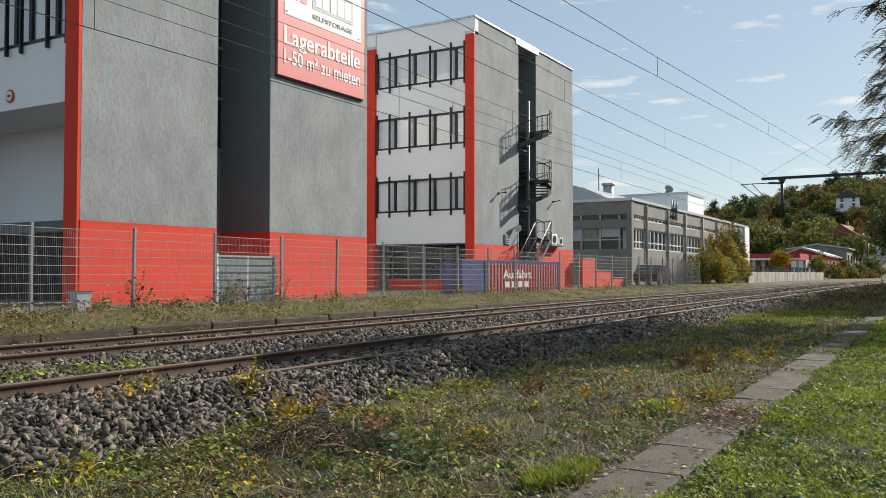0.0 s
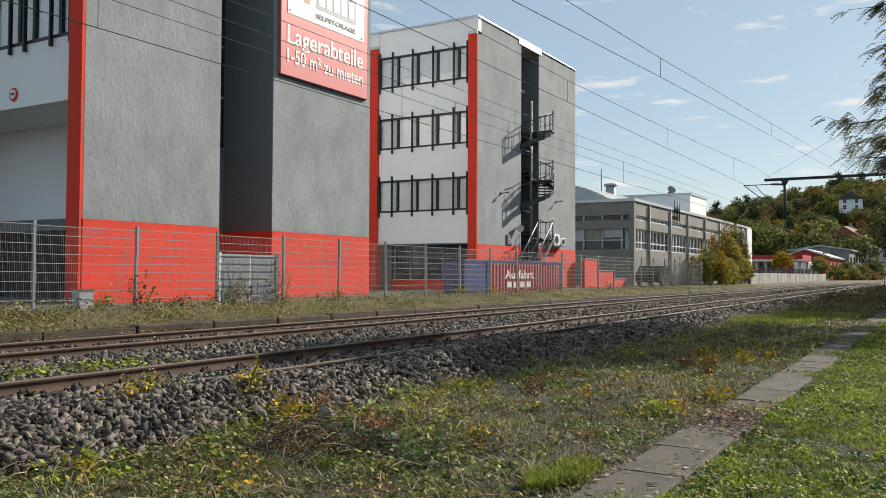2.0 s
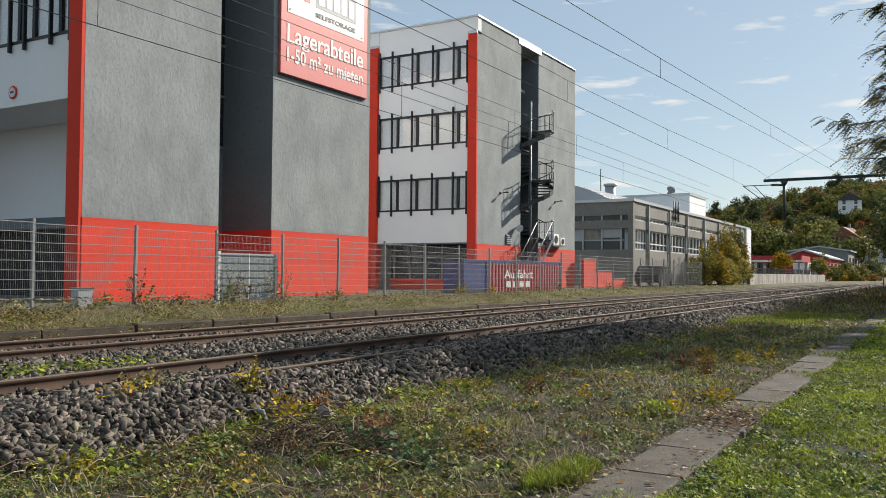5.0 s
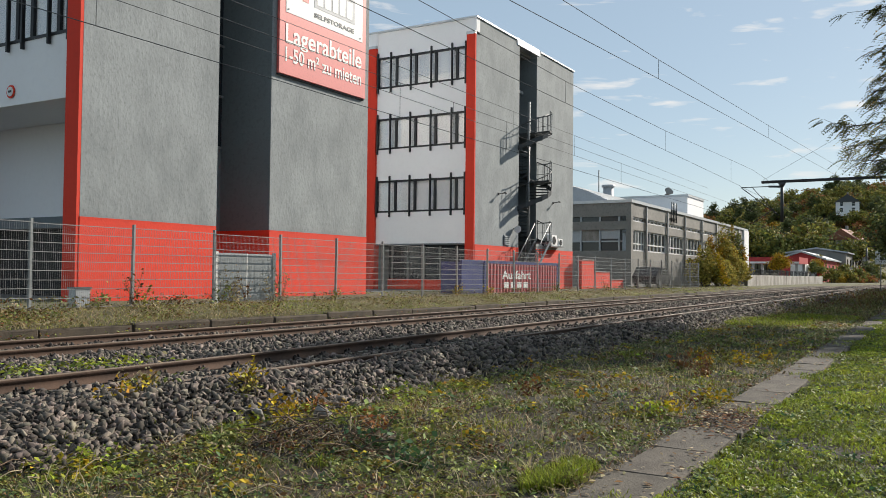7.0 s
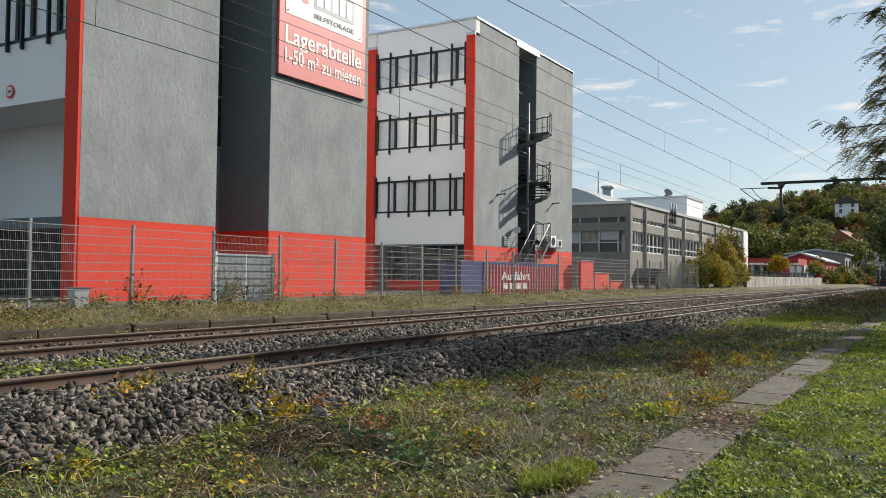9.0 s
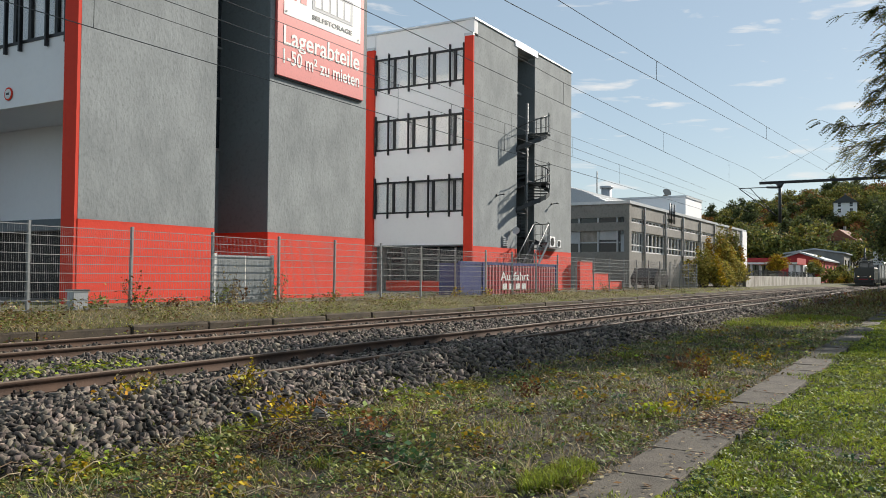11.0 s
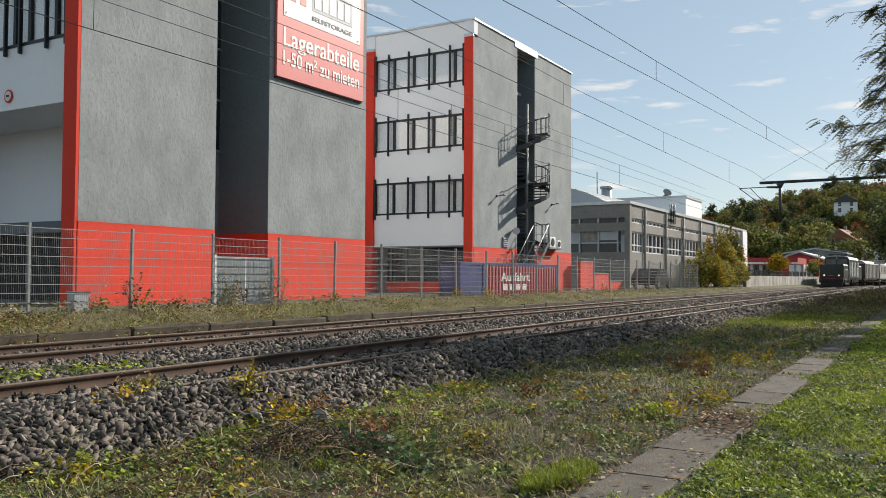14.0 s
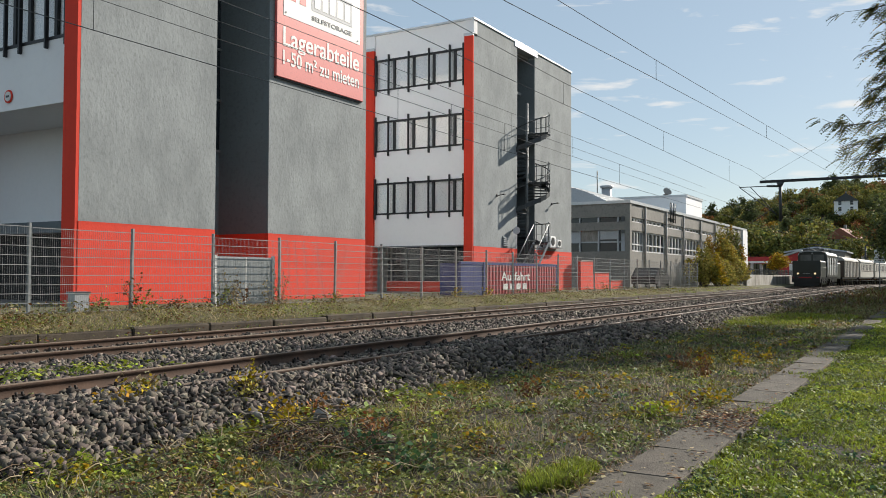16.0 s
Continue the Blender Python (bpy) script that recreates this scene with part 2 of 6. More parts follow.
def shared(name, me, parent, m):
    """A further piece on a mesh that other pieces share."""
    ob = new(name, me)
    ob.parent = parent
    ob.matrix_basis = m
    return ob


def B(*a, **k):
    return box(bmesh.new(), *a, **k)


def thing(name, x, y, z, label, category, group="", kind=""):
    ob = new(name)
    ob.empty_display_size = 0.2
    ob.matrix_basis = pose(x, y, z)
    return tagged(ob, label, category, group, kind)


def mesh_object(name, verts, faces, mats, ids=None, smooth=False):
    """A mesh out of arrays: corners, faces of one size, and the material of each face."""
    verts, faces = np.asarray(verts, dtype=np.float32), np.asarray(faces, dtype=np.int32)
    me = bpy.data.meshes.new(name)
    k = faces.shape[1]
    me.vertices.add(len(verts))
    me.vertices.foreach_set("co", verts.ravel())
    me.loops.add(faces.size)
    me.loops.foreach_set("vertex_index", faces.ravel())
    me.polygons.add(len(faces))
    me.polygons.foreach_set("loop_start", np.arange(0, faces.size, k, dtype=np.int32))
    for one in mats:
        me.materials.append(one)
    if ids is not None:
        me.polygons.foreach_set("material_index", np.asarray(ids, dtype=np.int32))
    if smooth:
        me.polygons.foreach_set("use_smooth", np.ones(len(faces), dtype=bool))
    me.update(calc_edges=True)
    me.validate()
    return new(name, me)

# ---- ground ----
CURVE, STRAIGHT_TO, CURVE_TO = 7.1e-4, 85.0, 170.0  # the line bends to the right past the straight
RAIL_Z = 0.30
NEAR_Y, FAR_Y = 7.62, 12.1  # the two tracks


def bend(x):
    x = np.minimum(np.asarray(x, dtype=float), 400.0)
    u = np.clip(x - STRAIGHT_TO, 0.0, CURVE_TO - STRAIGHT_TO)
    return -CURVE * u ** 2 - 2 * CURVE * (CURVE_TO - STRAIGHT_TO) * np.maximum(0.0, x - CURVE_TO)


def turn_at(x):
    return -math.degrees(math.atan(2 * CURVE * min(max(0.0, x - STRAIGHT_TO), CURVE_TO - STRAIGHT_TO)))


def smooth(a, b, v):
    u = np.clip((np.asarray(v, dtype=float) - a) / (b - a), 0, 1)
    return u * u * (3 - 2 * u)


def ground_z(x, y):
    """The height of the ground: meadow, ballast bed, old platform, and the hill behind the town."""
    x, y = np.asarray(x, dtype=float), np.asarray(y, dtype=float)
    v = y - bend(x)
    z = 0.03 * np.sin(x * 1.7 + y) * np.cos(y * 2.1) * (v < 5.5)
    z = z + 0.13 * smooth(5.75, 6.5, v)
    z = np.where(v > 13.62, 0.44 + 0.16 * smooth(13.62, 15.6, v), z)
    far = smooth(200, 420, x) * smooth(150, -80, y - x * 0.16)
    far = far * np.where(x < 420, smooth(6, 13, np.abs(v - 9)), 1)
    bump = 5.0 * np.sin(x * 0.013 + 1) * np.sin(y * 0.021) + 3.0 * np.sin(y * 0.05 + x * 0.01)
    return z + far * (37.0 + bump)


gx = np.concatenate([[-900, -400, -150, -60, -20], np.arange(-8, 40, 0.5), np.arange(40, 110, 2), np.arange(110, 200, 6), np.arange(200, 640, 14), [800, 1200, 2500]])
gy = np.concatenate([[-2500, -1200, -700, -450], np.arange(-300, -20, 20), [-14, -8, -4], np.arange(-2, 5.5, 0.5), np.arange(5.5, 6.8, 0.15), np.arange(6.8, 13.6, 0.85), [13.6, 13.64, 14.2, 15, 15.6, 16.5, 18, 22, 30], np.arange(40, 320, 20), [400, 700, 1500, 2500]])
GX, GY = np.meshgrid(gx, gy, indexing="ij")
PY = GY + bend(np.minimum(GX, 300)) * smooth(-140, -4, GY) * smooth(180, 40, GY)
nv = len(gy)
ii, jj = np.meshgrid(np.arange(len(gx) - 1), np.arange(nv - 1), indexing="ij")
quads = np.stack([ii * nv + jj, (ii + 1) * nv + jj, (ii + 1) * nv + jj + 1, ii * nv + jj + 1], -1).reshape(-1, 4)
mid = gy[jj.ravel()] + 0.01
kinds = np.where(mid < 5.9, 0, np.where(mid < 13.6, 1, np.where(mid < 19.0, 2, np.where((mid < 40) & (gx[ii.ravel()] < 150), 3, 0))))
kinds = np.where((gx[ii.ravel()] > 150) & (kinds == 0), 2, kinds)
ground = mesh_object("ground", np.stack([GX, PY, ground_z(GX, PY)], -1).reshape(-1, 3), quads, [SOIL, BALLAST_BED, VERGE, ASPHALT], kinds, True)
tagged(ground, "weedy meadow, ballast bed and verge below a wooded hill", "ground", kind="structure")

# ---- tracks ----
RAIL_SHAPE = [(-0.07, 0), (0.07, 0), (0.07, 0.012), (0.012, 0.03), (0.012, 0.11), (0.036, 0.122), (0.036, 0.15), (0.028, 0.158), (-0.028, 0.158), (-0.036, 0.15), (-0.036, 0.122), (-0.012, 0.11), (-0.012, 0.03), (-0.07, 0.012)]
XS = list(np.arange(-30, 80, 10.0)) + list(np.arange(80, 300, 5.0))


def rail(y0, parent, name="rail"):
    verts, faces, ids = [], [], []
    k = len(RAIL_SHAPE)
    for x in XS:
        for dy, dz in RAIL_SHAPE:
            verts.append((x, y0 + dy + float(bend(x)), RAIL_Z - 0.158 + dz))
    for i in range(len(XS) - 1):
        for j in range(k):
            faces.append((i * k + j, i * k + (j + 1) % k, (i + 1) * k + (j + 1) % k, (i + 1) * k + j))
            ids.append(1 if j in (6, 7, 8, 6) else 0)
    ob = mesh_object(name, verts, faces, [RAIL_SIDE, RAIL_TOP], ids)
    ob.parent = parent
    return ob


def track(y0, label, first, last):
    t = thing("railway_track", 0, 0, 0, label, "railway track", "railway tracks")
    for s in (-0.75, 0.75):
        rail(y0 + s, t)
    bm = B(-0.13, 0.13, -1.3, 1.3, 0.0, 0.17, bevel=0.015)
    first_one = part("sleeper", bm, SLEEPER, t, m=pose(first, y0, RAIL_Z - 0.158 - 0.185))
    clip = bmesh.new()
    box(clip, -0.08, 0.08, -0.17, 0.17, -0.012, 0.0)
    for s in (-1, 1):
        box(clip, -0.075, 0.075, s * 0.055 - 0.055 * (s < 0), s * 0.055 + 0.055 * (s > 0), 0.0, 0.03, bevel=0.006)
        rod(clip, (-0.035, s * 0.08, 0.02), (-0.035, s * 0.08, 0.075), 0.016, 6)
        rod(clip, (0.035, s * 0.08, 0.02), (0.035, s * 0.08, 0.075), 0.016, 6)
        box(clip, -0.06, 0.06, s * 0.07 - 0.02, s * 0.07 + 0.02, 0.03, 0.048)
    first_clip = part("rail_fastening", clip, CLIP_STEEL, t, m=pose(first, y0 - 0.75, RAIL_Z - 0.158))
    x, n = first, 0
    while x < last:
        yy, a = y0 + float(bend(x)), turn_at(x)
        if n:
            shared("sleeper", first_one.data, t, pose(x, yy, RAIL_Z - 0.158 - 0.185, rz=a))
        for s in (-0.75, 0.75):
            if n or s > 0:
                shared("rail_fastening", first_clip.data, t, pose(x, yy + s, RAIL_Z - 0.158, rz=a))
        x, n = x + 0.63, n + 1
    return t


track(NEAR_Y, "rusty railway track bedded in grey ballast beside the meadow", 2.2, 88)
track(FAR_Y, "worn railway track in ballast beside an old platform edge", 4.0, 92)

# old platform edge
edge = thing("platform_edge", 0, 0, 0, "crumbling concrete kerb of an old platform", "kerb", kind="structure")
bm = B(-0.998, 0.998, -0.16, 0.16, -0.36, 0.0, bevel=0.03)
stone = part("kerb_stone", bm, CONCRETE, edge, m=pose(4, 13.6, 0.41))
for i in range(1, 60):
    x = 4 + 2.0 * i
    shared("kerb_stone", stone.data, edge, pose(x, 13.6 + float(bend(x)) + random.uniform(-0.02, 0.02), 0.41 + random.uniform(-0.05, 0.02), random.uniform(-5, 5), random.uniform(-0.4, 0.4), turn_at(x) + random.uniform(-0.4, 0.4)))

# paving slabs of the footpath
path = thing("footpath", 0, 0, 0, "narrow footpath of worn concrete slabs sunk in grass", "path", kind="structure")
slab = part("slab", B(-0.494, 0.494, -0.25, 0.25, -0.07, 0.0, bevel=0.012), SLAB, path, m=pose(0.4, 1.8, 0.045))
for i in range(1, 46):
    x = 0.4 + 1.0 * i
    shared("slab", slab.data, path, pose(x, 1.8 + random.uniform(-0.012, 0.012), 0.042 + random.uniform(-0.006, 0.006), random.uniform(-0.8, 0.8), random.uniform(-0.4, 0.4), random.uniform(-0.7, 0.7)))

# ---- fence along the platform ----
FENCE_Y, FENCE_X0, BAY = 15.94, 10.45, 2.52


def fence():
    f = thing("mesh_fence", FENCE_X0, FENCE_Y, 0.6, "galvanised double-rod mesh fence with square posts", "fence")
    post = part("post", B(-0.028, 0.028, -0.03, 0.04, -0.1, 1.9, bevel=0.004), POST_STEEL, f, m=pose(-2 * BAY, 0, 0))
    bm = bmesh.new()
    for i in range(10):
        z = 0.05 + i * 0.195
        for dy in (-0.038, -0.024):
            box(bm, 0.03, BAY - 0.03, dy - 0.004, dy + 0.004, z - 0.007, z + 0.007)
    n = 49
    for i in range(n + 1):
        x = 0.04 + (BAY - 0.08) * i / n
        box(bm, x - 0.002, x + 0.002, -0.0325, -0.03, 0.02, 1.83)
    panel = part("mesh_panel", bm, MESH_STEEL, f, m=pose(-2 * BAY, 0, 0))
    for i in range(-1, 23):
        shared("post", post.data, f, pose(i * BAY, 0, 0, random.uniform(-0.6, 0.6), random.uniform(-0.4, 0.4)))
        if i < 22:
            shared("mesh_panel", panel.data, f, pose(i * BAY, 0, random.uniform(-0.015, 0.015)))


fence()

# ---- the two storage buildings ----
FACE_Y = 19.5
ROOF_Z = 14.1
STOREYS = ((4.6, 6.27), (7.9, 9.53), (11.12, 12.78))


def window_band(parent, x, z0, z1, y0, y1, fins, bars):
    """A band of windows in a wall that faces the near end of the tracks."""
    w = part("window", B(x + 0.10, x + 0.14, y0, y1, z0, z1), WINDOW_BLIND, parent, "window band with pale blinds and black frames")
    part("pane", B(x + 0.06, x + 0.066, y0, y1, z0, z1), PANE, w).visible_shadow = False
    fr = bmesh.new()
    t = 0.09
    box(fr, x - 0.02, x + 0.1, y0, y1, z0, z0 + t)
    box(fr, x - 0.02, x + 0.1, y0, y1, z1 - t, z1)
    for y in (y0 + t / 2, y1 - t / 2):
        box(fr, x - 0.015, x + 0.095, y - t / 2, y + t / 2, z0 + t, z1 - t)
    part("frame", fr, BLACK_STEEL, w)
    for y in bars:
        part("mullion", B(x - 0.01, x + 0.09, y - 0.06, y + 0.06, z0 + t, z1 - t), BLACK_STEEL, w)
    for y in fins:
        part("sunshade_fin", B(x - 0.14, x - 0.03, y - 0.035, y + 0.035, z0 - 0.24, z1 + 0.22, bevel=0.006), BLACK_STEEL, w)


def white_front(parent, x, y0, y1, bands, fins, bars, bottom, top):
    """The white end wall between two red piers, with its bands of windows."""
    zs = [bottom] + [z for b in bands for z in b] + [top]
    for z0, z1 in zip(zs[::2], zs[1::2]):
        part("wall_panel", B(x, x + 0.3, y0, y1, z0, z1), WHITE_RENDER, parent, "white rendered wall band")
    for z0, z1 in bands:
        window_band(parent, x, z0, z1, y0, y1, fins, bars)


PANE = bpy.data.materials.new("window_pane")
PANE.use_nodes = True
_t = PANE.node_tree
_clear, _gloss, _mix = (_t.nodes.new(k) for k in ("ShaderNodeBsdfTransparent", "ShaderNodeBsdfGlossy", "ShaderNodeMixShader"))
_gloss.inputs["Roughness"].default_value, _mix.inputs[0].default_value = 0.03, 0.1
_t.links.new(_clear.outputs[0], _mix.inputs[1])
_t.links.new(_gloss.outputs[0], _mix.inputs[2])
_t.links.new(_mix.outputs[0], _t.nodes["Material Output"].inputs[0])


def building_far():
    x0, x1, y1 = 36.06, 48.8, 26.0
    h = thing("storage_building", x0, FACE_Y, 0.6, "grey rendered storage building with red base and outside stair", "building")
    h.matrix_basis = Matrix()
    ra, rb, deep = 41.0, 43.3, 2.2
    for a, b in ((x0, ra), (rb, x1)):
        part("wall", B(a, b, FACE_Y, FACE_Y + 0.4, 2.9, ROOF_Z), RENDER_GREY, h)
        part("base_wall", B(a, b, FACE_Y - 0.012, FACE_Y + 0.4, 0.3, 2.9), RENDER_RED, h, "red rendered base")
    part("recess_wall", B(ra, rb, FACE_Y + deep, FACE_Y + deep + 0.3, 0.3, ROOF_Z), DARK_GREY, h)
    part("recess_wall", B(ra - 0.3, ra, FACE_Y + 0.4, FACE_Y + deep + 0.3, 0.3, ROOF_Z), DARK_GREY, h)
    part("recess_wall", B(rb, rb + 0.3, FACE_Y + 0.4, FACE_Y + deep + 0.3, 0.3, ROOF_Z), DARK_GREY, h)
    # thin dark grey facings over the cut ends of the outer wall
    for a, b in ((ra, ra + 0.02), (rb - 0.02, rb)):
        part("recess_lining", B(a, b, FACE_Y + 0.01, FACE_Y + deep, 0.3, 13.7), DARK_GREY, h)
    for z in (3.3, 6.6, 9.3):
        d = part("door", B(rb - 1.9, rb - 0.9, FACE_Y + deep - 0.06, FACE_Y + deep, z, z + 2.1), DARK_STEEL, h, "dark steel escape door")
        part("door_handle", B(rb - 1.05, rb - 0.98, FACE_Y + deep - 0.12, FACE_Y + deep - 0.06, z + 1.0, z + 1.06), GALVANISED, d)
    part("recess_lamp", B(ra + 0.3, rb - 0.7, FACE_Y + 0.5, FACE_Y + 0.62, 11.55, 11.72, bevel=0.02), GALVANISED, h)
    part("recess_roof", B(ra - 0.35, rb + 0.35, FACE_Y - 0.04, FACE_Y + 1.6, 13.85, 14.25, bevel=0.02), ROOF_METAL, h)
    part("wall", B(x1 - 0.4, x1, FACE_Y + 0.4, y1, 0.3, ROOF_Z), RENDER_GREY, h)
    part("wall", B(x0 + 0.3, x1 - 0.4, y1 - 0.3, y1, 0.3, ROOF_Z), RENDER_GREY, h)
    part("roof", B(x0 + 0.3, x1 - 0.4, FACE_Y + 0.4, y1 - 0.3, ROOF_Z - 0.4, ROOF_Z - 0.1), CONCRETE_GREY, h)
    for a, b in ((x0 - 0.06, ra - 0.35), (rb + 0.35, x1 + 0.06)):
        part("coping", B(a, b, FACE_Y - 0.06, FACE_Y + 0.45, ROOF_Z, ROOF_Z + 0.09), ROOF_METAL, h)
    part("coping", B(x0 - 0.06, x0 + 0.35, FACE_Y + 0.45, y1 + 0.06, ROOF_Z, ROOF_Z + 0.09), ROOF_METAL, h)
    white_front(h, x0 + 0.05, 20.0, 25.44, STOREYS, (25.36, 24.55, 23.31, 22.08, 20.86, 20.08), (24.25, 23.05, 21.85, 20.62), 2.97, ROOF_Z)
    for a, b in ((FACE_Y + 0.0, 20.0), (25.44, 26.0)):
        part("pier", B(x0 - 0.1, x0 + 0.35, a + 0.004, b, 0.3, 13.28), RED_PAINT, h, "red painted pier")
        part("pier_cap", B(x0 - 0.13, x0 + 0.35, a - 0.0, b + 0.02, 13.28, 13.42), ROOF_METAL, h)
        part("wall", B(x0 - 0.02, x0 + 0.35, a - 0.004, b, 13.42, ROOF_Z - 0.004), WHITE_RENDER, h)
    # ground floor under the white front
    part("soffit", B(x0 + 0.05, x0 + 1.6, 20.0, 25.44, 2.9, 2.97), DARK_GREY, h)
    part("base_wall", B(x0 + 1.2, x0 + 1.5, 20.0, 25.44, 0.3, 1.15), RENDER_RED, h)
    part("shop_glass", B(x0 + 1.3, x0 + 1.34, 20.0, 25.44, 1.15, 2.9), GLASS_DARK, h, "dark ground floor glazing")
    fr = bmesh.new()
    for i in range(6):
        y = 20.2 + i * 1.0
        box(fr, x0 + 1.22, x0 + 1.3, y - 0.04, y + 0.04, 1.15, 2.9)
    box(fr, x0 + 1.2, x0 + 1.3, 20.0, 25.44, 2.3, 2.38)
    part("shop_frame", fr, GALVANISED, h)
    for xx, zz in ((38.55, 5.58), (45.7, 5.68)):
        bm = B(xx - 0.05, xx + 0.05, FACE_Y - 0.05, FACE_Y, zz - 0.06, zz + 0.06, bevel=0.01)
        rod(bm, (xx, FACE_Y - 0.03, zz), (xx + 0.12, FACE_Y - 0.3, zz + 0.05), 0.022)
        box(bm, xx + 0.02, xx + 0.22, FACE_Y - 0.42, FACE_Y - 0.28, zz + 0.02, zz + 0.08, bevel=0.015)
        part("wall_lamp", bm, BLACK_STEEL, h)
    return h


def building_near():
    x0, x1, y1 = 14.14, 27.03, 30.0
    h = thing("storage_building", 0, 0, 0, "grey rendered storage building with red base and a tall recess", "building")
    ra, rb, deep = 19.0, 21.43, 2.3
    for a, b in ((x0, ra), (rb, x1)):
        part("wall", B(a, b, FACE_Y, FACE_Y + 0.4, 2.86, ROOF_Z), RENDER_GREY, h)
        part("base_wall", B(a, b, FACE_Y - 0.012, FACE_Y + 0.4, 0.3, 2.86), RENDER_RED, h, "red rendered base")
    for a, b in ((ra - 0.3, ra), (rb, rb + 0.3)):
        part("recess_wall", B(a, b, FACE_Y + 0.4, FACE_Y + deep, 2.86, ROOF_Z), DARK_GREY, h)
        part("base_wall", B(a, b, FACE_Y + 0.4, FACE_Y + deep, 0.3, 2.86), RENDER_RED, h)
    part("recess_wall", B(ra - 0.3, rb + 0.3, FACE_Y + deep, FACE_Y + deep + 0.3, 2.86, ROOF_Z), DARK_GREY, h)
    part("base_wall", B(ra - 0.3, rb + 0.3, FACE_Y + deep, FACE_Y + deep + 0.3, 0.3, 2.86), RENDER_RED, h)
    # dark grey facings on both sides of the recess
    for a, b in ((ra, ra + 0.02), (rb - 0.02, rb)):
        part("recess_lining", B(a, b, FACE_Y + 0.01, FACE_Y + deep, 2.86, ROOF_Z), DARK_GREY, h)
    wn_ = part("window", B(rb - 0.75, rb - 0.05, FACE_Y + deep - 0.03, FACE_Y + deep, 5.8, 13.4), GLASS_DARK, h, "narrow tall stair window")
    fr = bmesh.new()
    for z in (5.8, 7.6, 9.4, 11.2, 13.0):
        box(fr, rb - 0.8, rb - 0.02, FACE_Y + deep - 0.08, FACE_Y + deep - 0.03, z - 0.04, z + 0.04)
    part("frame", fr, GALVANISED, wn_)
    # unseen side, made white to bounce sunlight onto the far building's white front
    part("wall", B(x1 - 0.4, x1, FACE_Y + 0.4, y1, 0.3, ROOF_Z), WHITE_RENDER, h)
    part("wall", B(x0 + 0.3, x1 - 0.4, y1 - 0.3, y1, 0.3, ROOF_Z), RENDER_GREY, h)
    part("roof", B(x0 + 0.3, x1 - 0.4, FACE_Y + 0.4, y1 - 0.3, ROOF_Z - 0.4, ROOF_Z - 0.1), CONCRETE_GREY, h)
    fins = (20.1, 20.95, 22.14, 22.83, 24.0, 25.2, 26.4)
    white_front(h, x0 + 0.05, 20.06, 29.0, ((7.87, 9.5), (11.12, 12.78)), fins, [f - 0.3 for f in fins[1:]], 6.2, ROOF_Z)
    for a, b in ((FACE_Y, 20.06), (29.0, 29.6)):
        part("pier", B(x0 - 0.1, x0 + 0.35, a + 0.004, b, 0.3, 13.28), RED_PAINT, h, "red painted pier")
    part("soffit", B(x0 + 0.05, x0 + 2.8, 20.06, 29.0, 6.1, 6.2), WHITE_RENDER, h)
    part("gate_lintel", B(x0 + 2.2, x0 + 2.5, 20.06, 29.0, 2.75, 3.1), DARK_GREY, h)
    part("passage_wall", B(x0 + 2.5, x0 + 2.8, 20.06, 29.0, 3.1, 6.1), WHITE_RENDER, h)
    # near-black sheet gives the open ground floor its deep shade
    part("passage_gate", B(x0 + 2.6, x0 + 2.7, 20.06, 29.0, 0.4, 2.75), SHADE_DARK, h, "near-black sheet standing in for the shaded ground floor opening")
    part("passage_side", B(x0 + 0.35, x0 + 2.5, 19.95, 20.06, 0.3, 6.1), WHITE_RENDER, h)
    col = bmesh.new()
    for y in (20.7, 21.6, 22.5, 23.4):
        box(col, x0 + 2.44, x0 + 2.58, y - 0.05, y + 0.05, 0.4, 2.75)
    part("gate_frame", col, GALVANISED, h)
    return h


building_far()
building_near()


def lettering(words, x0, x1, z0, z1, y, mat, parent, low=None):
    """Raised letters on a face towards the tracks, set between x0 and x1; low: how much of their length the tails keep."""
    cu = bpy.data.curves.new("letters", "FONT")
    cu.body, cu.extrude, cu.offset = words, 0.02, 0.014
    tmp = bpy.data.objects.new("letters", cu)
    me = bpy.data.meshes.new_from_object(tmp)
    bpy.data.objects.remove(tmp)
    v = np.array([p.co for p in me.vertices])
    a, b = v.min(0), v.max(0)
    base = 0.0 if low is not None else a[1]
    for p in me.vertices:
        x, yy, z = p.co
        if low is not None and yy < 0:
            yy *= low
        p.co = (x0 + (x - a[0]) / (b[0] - a[0]) * (x1 - x0), y - 0.012 if z > 0 else y + 0.002, z0 + (yy - base) / (b[1] - base) * (z1 - z0))
    me.materials.append(mat)
    ob = new("lettering", me)
    ob.parent = parent
    return ob


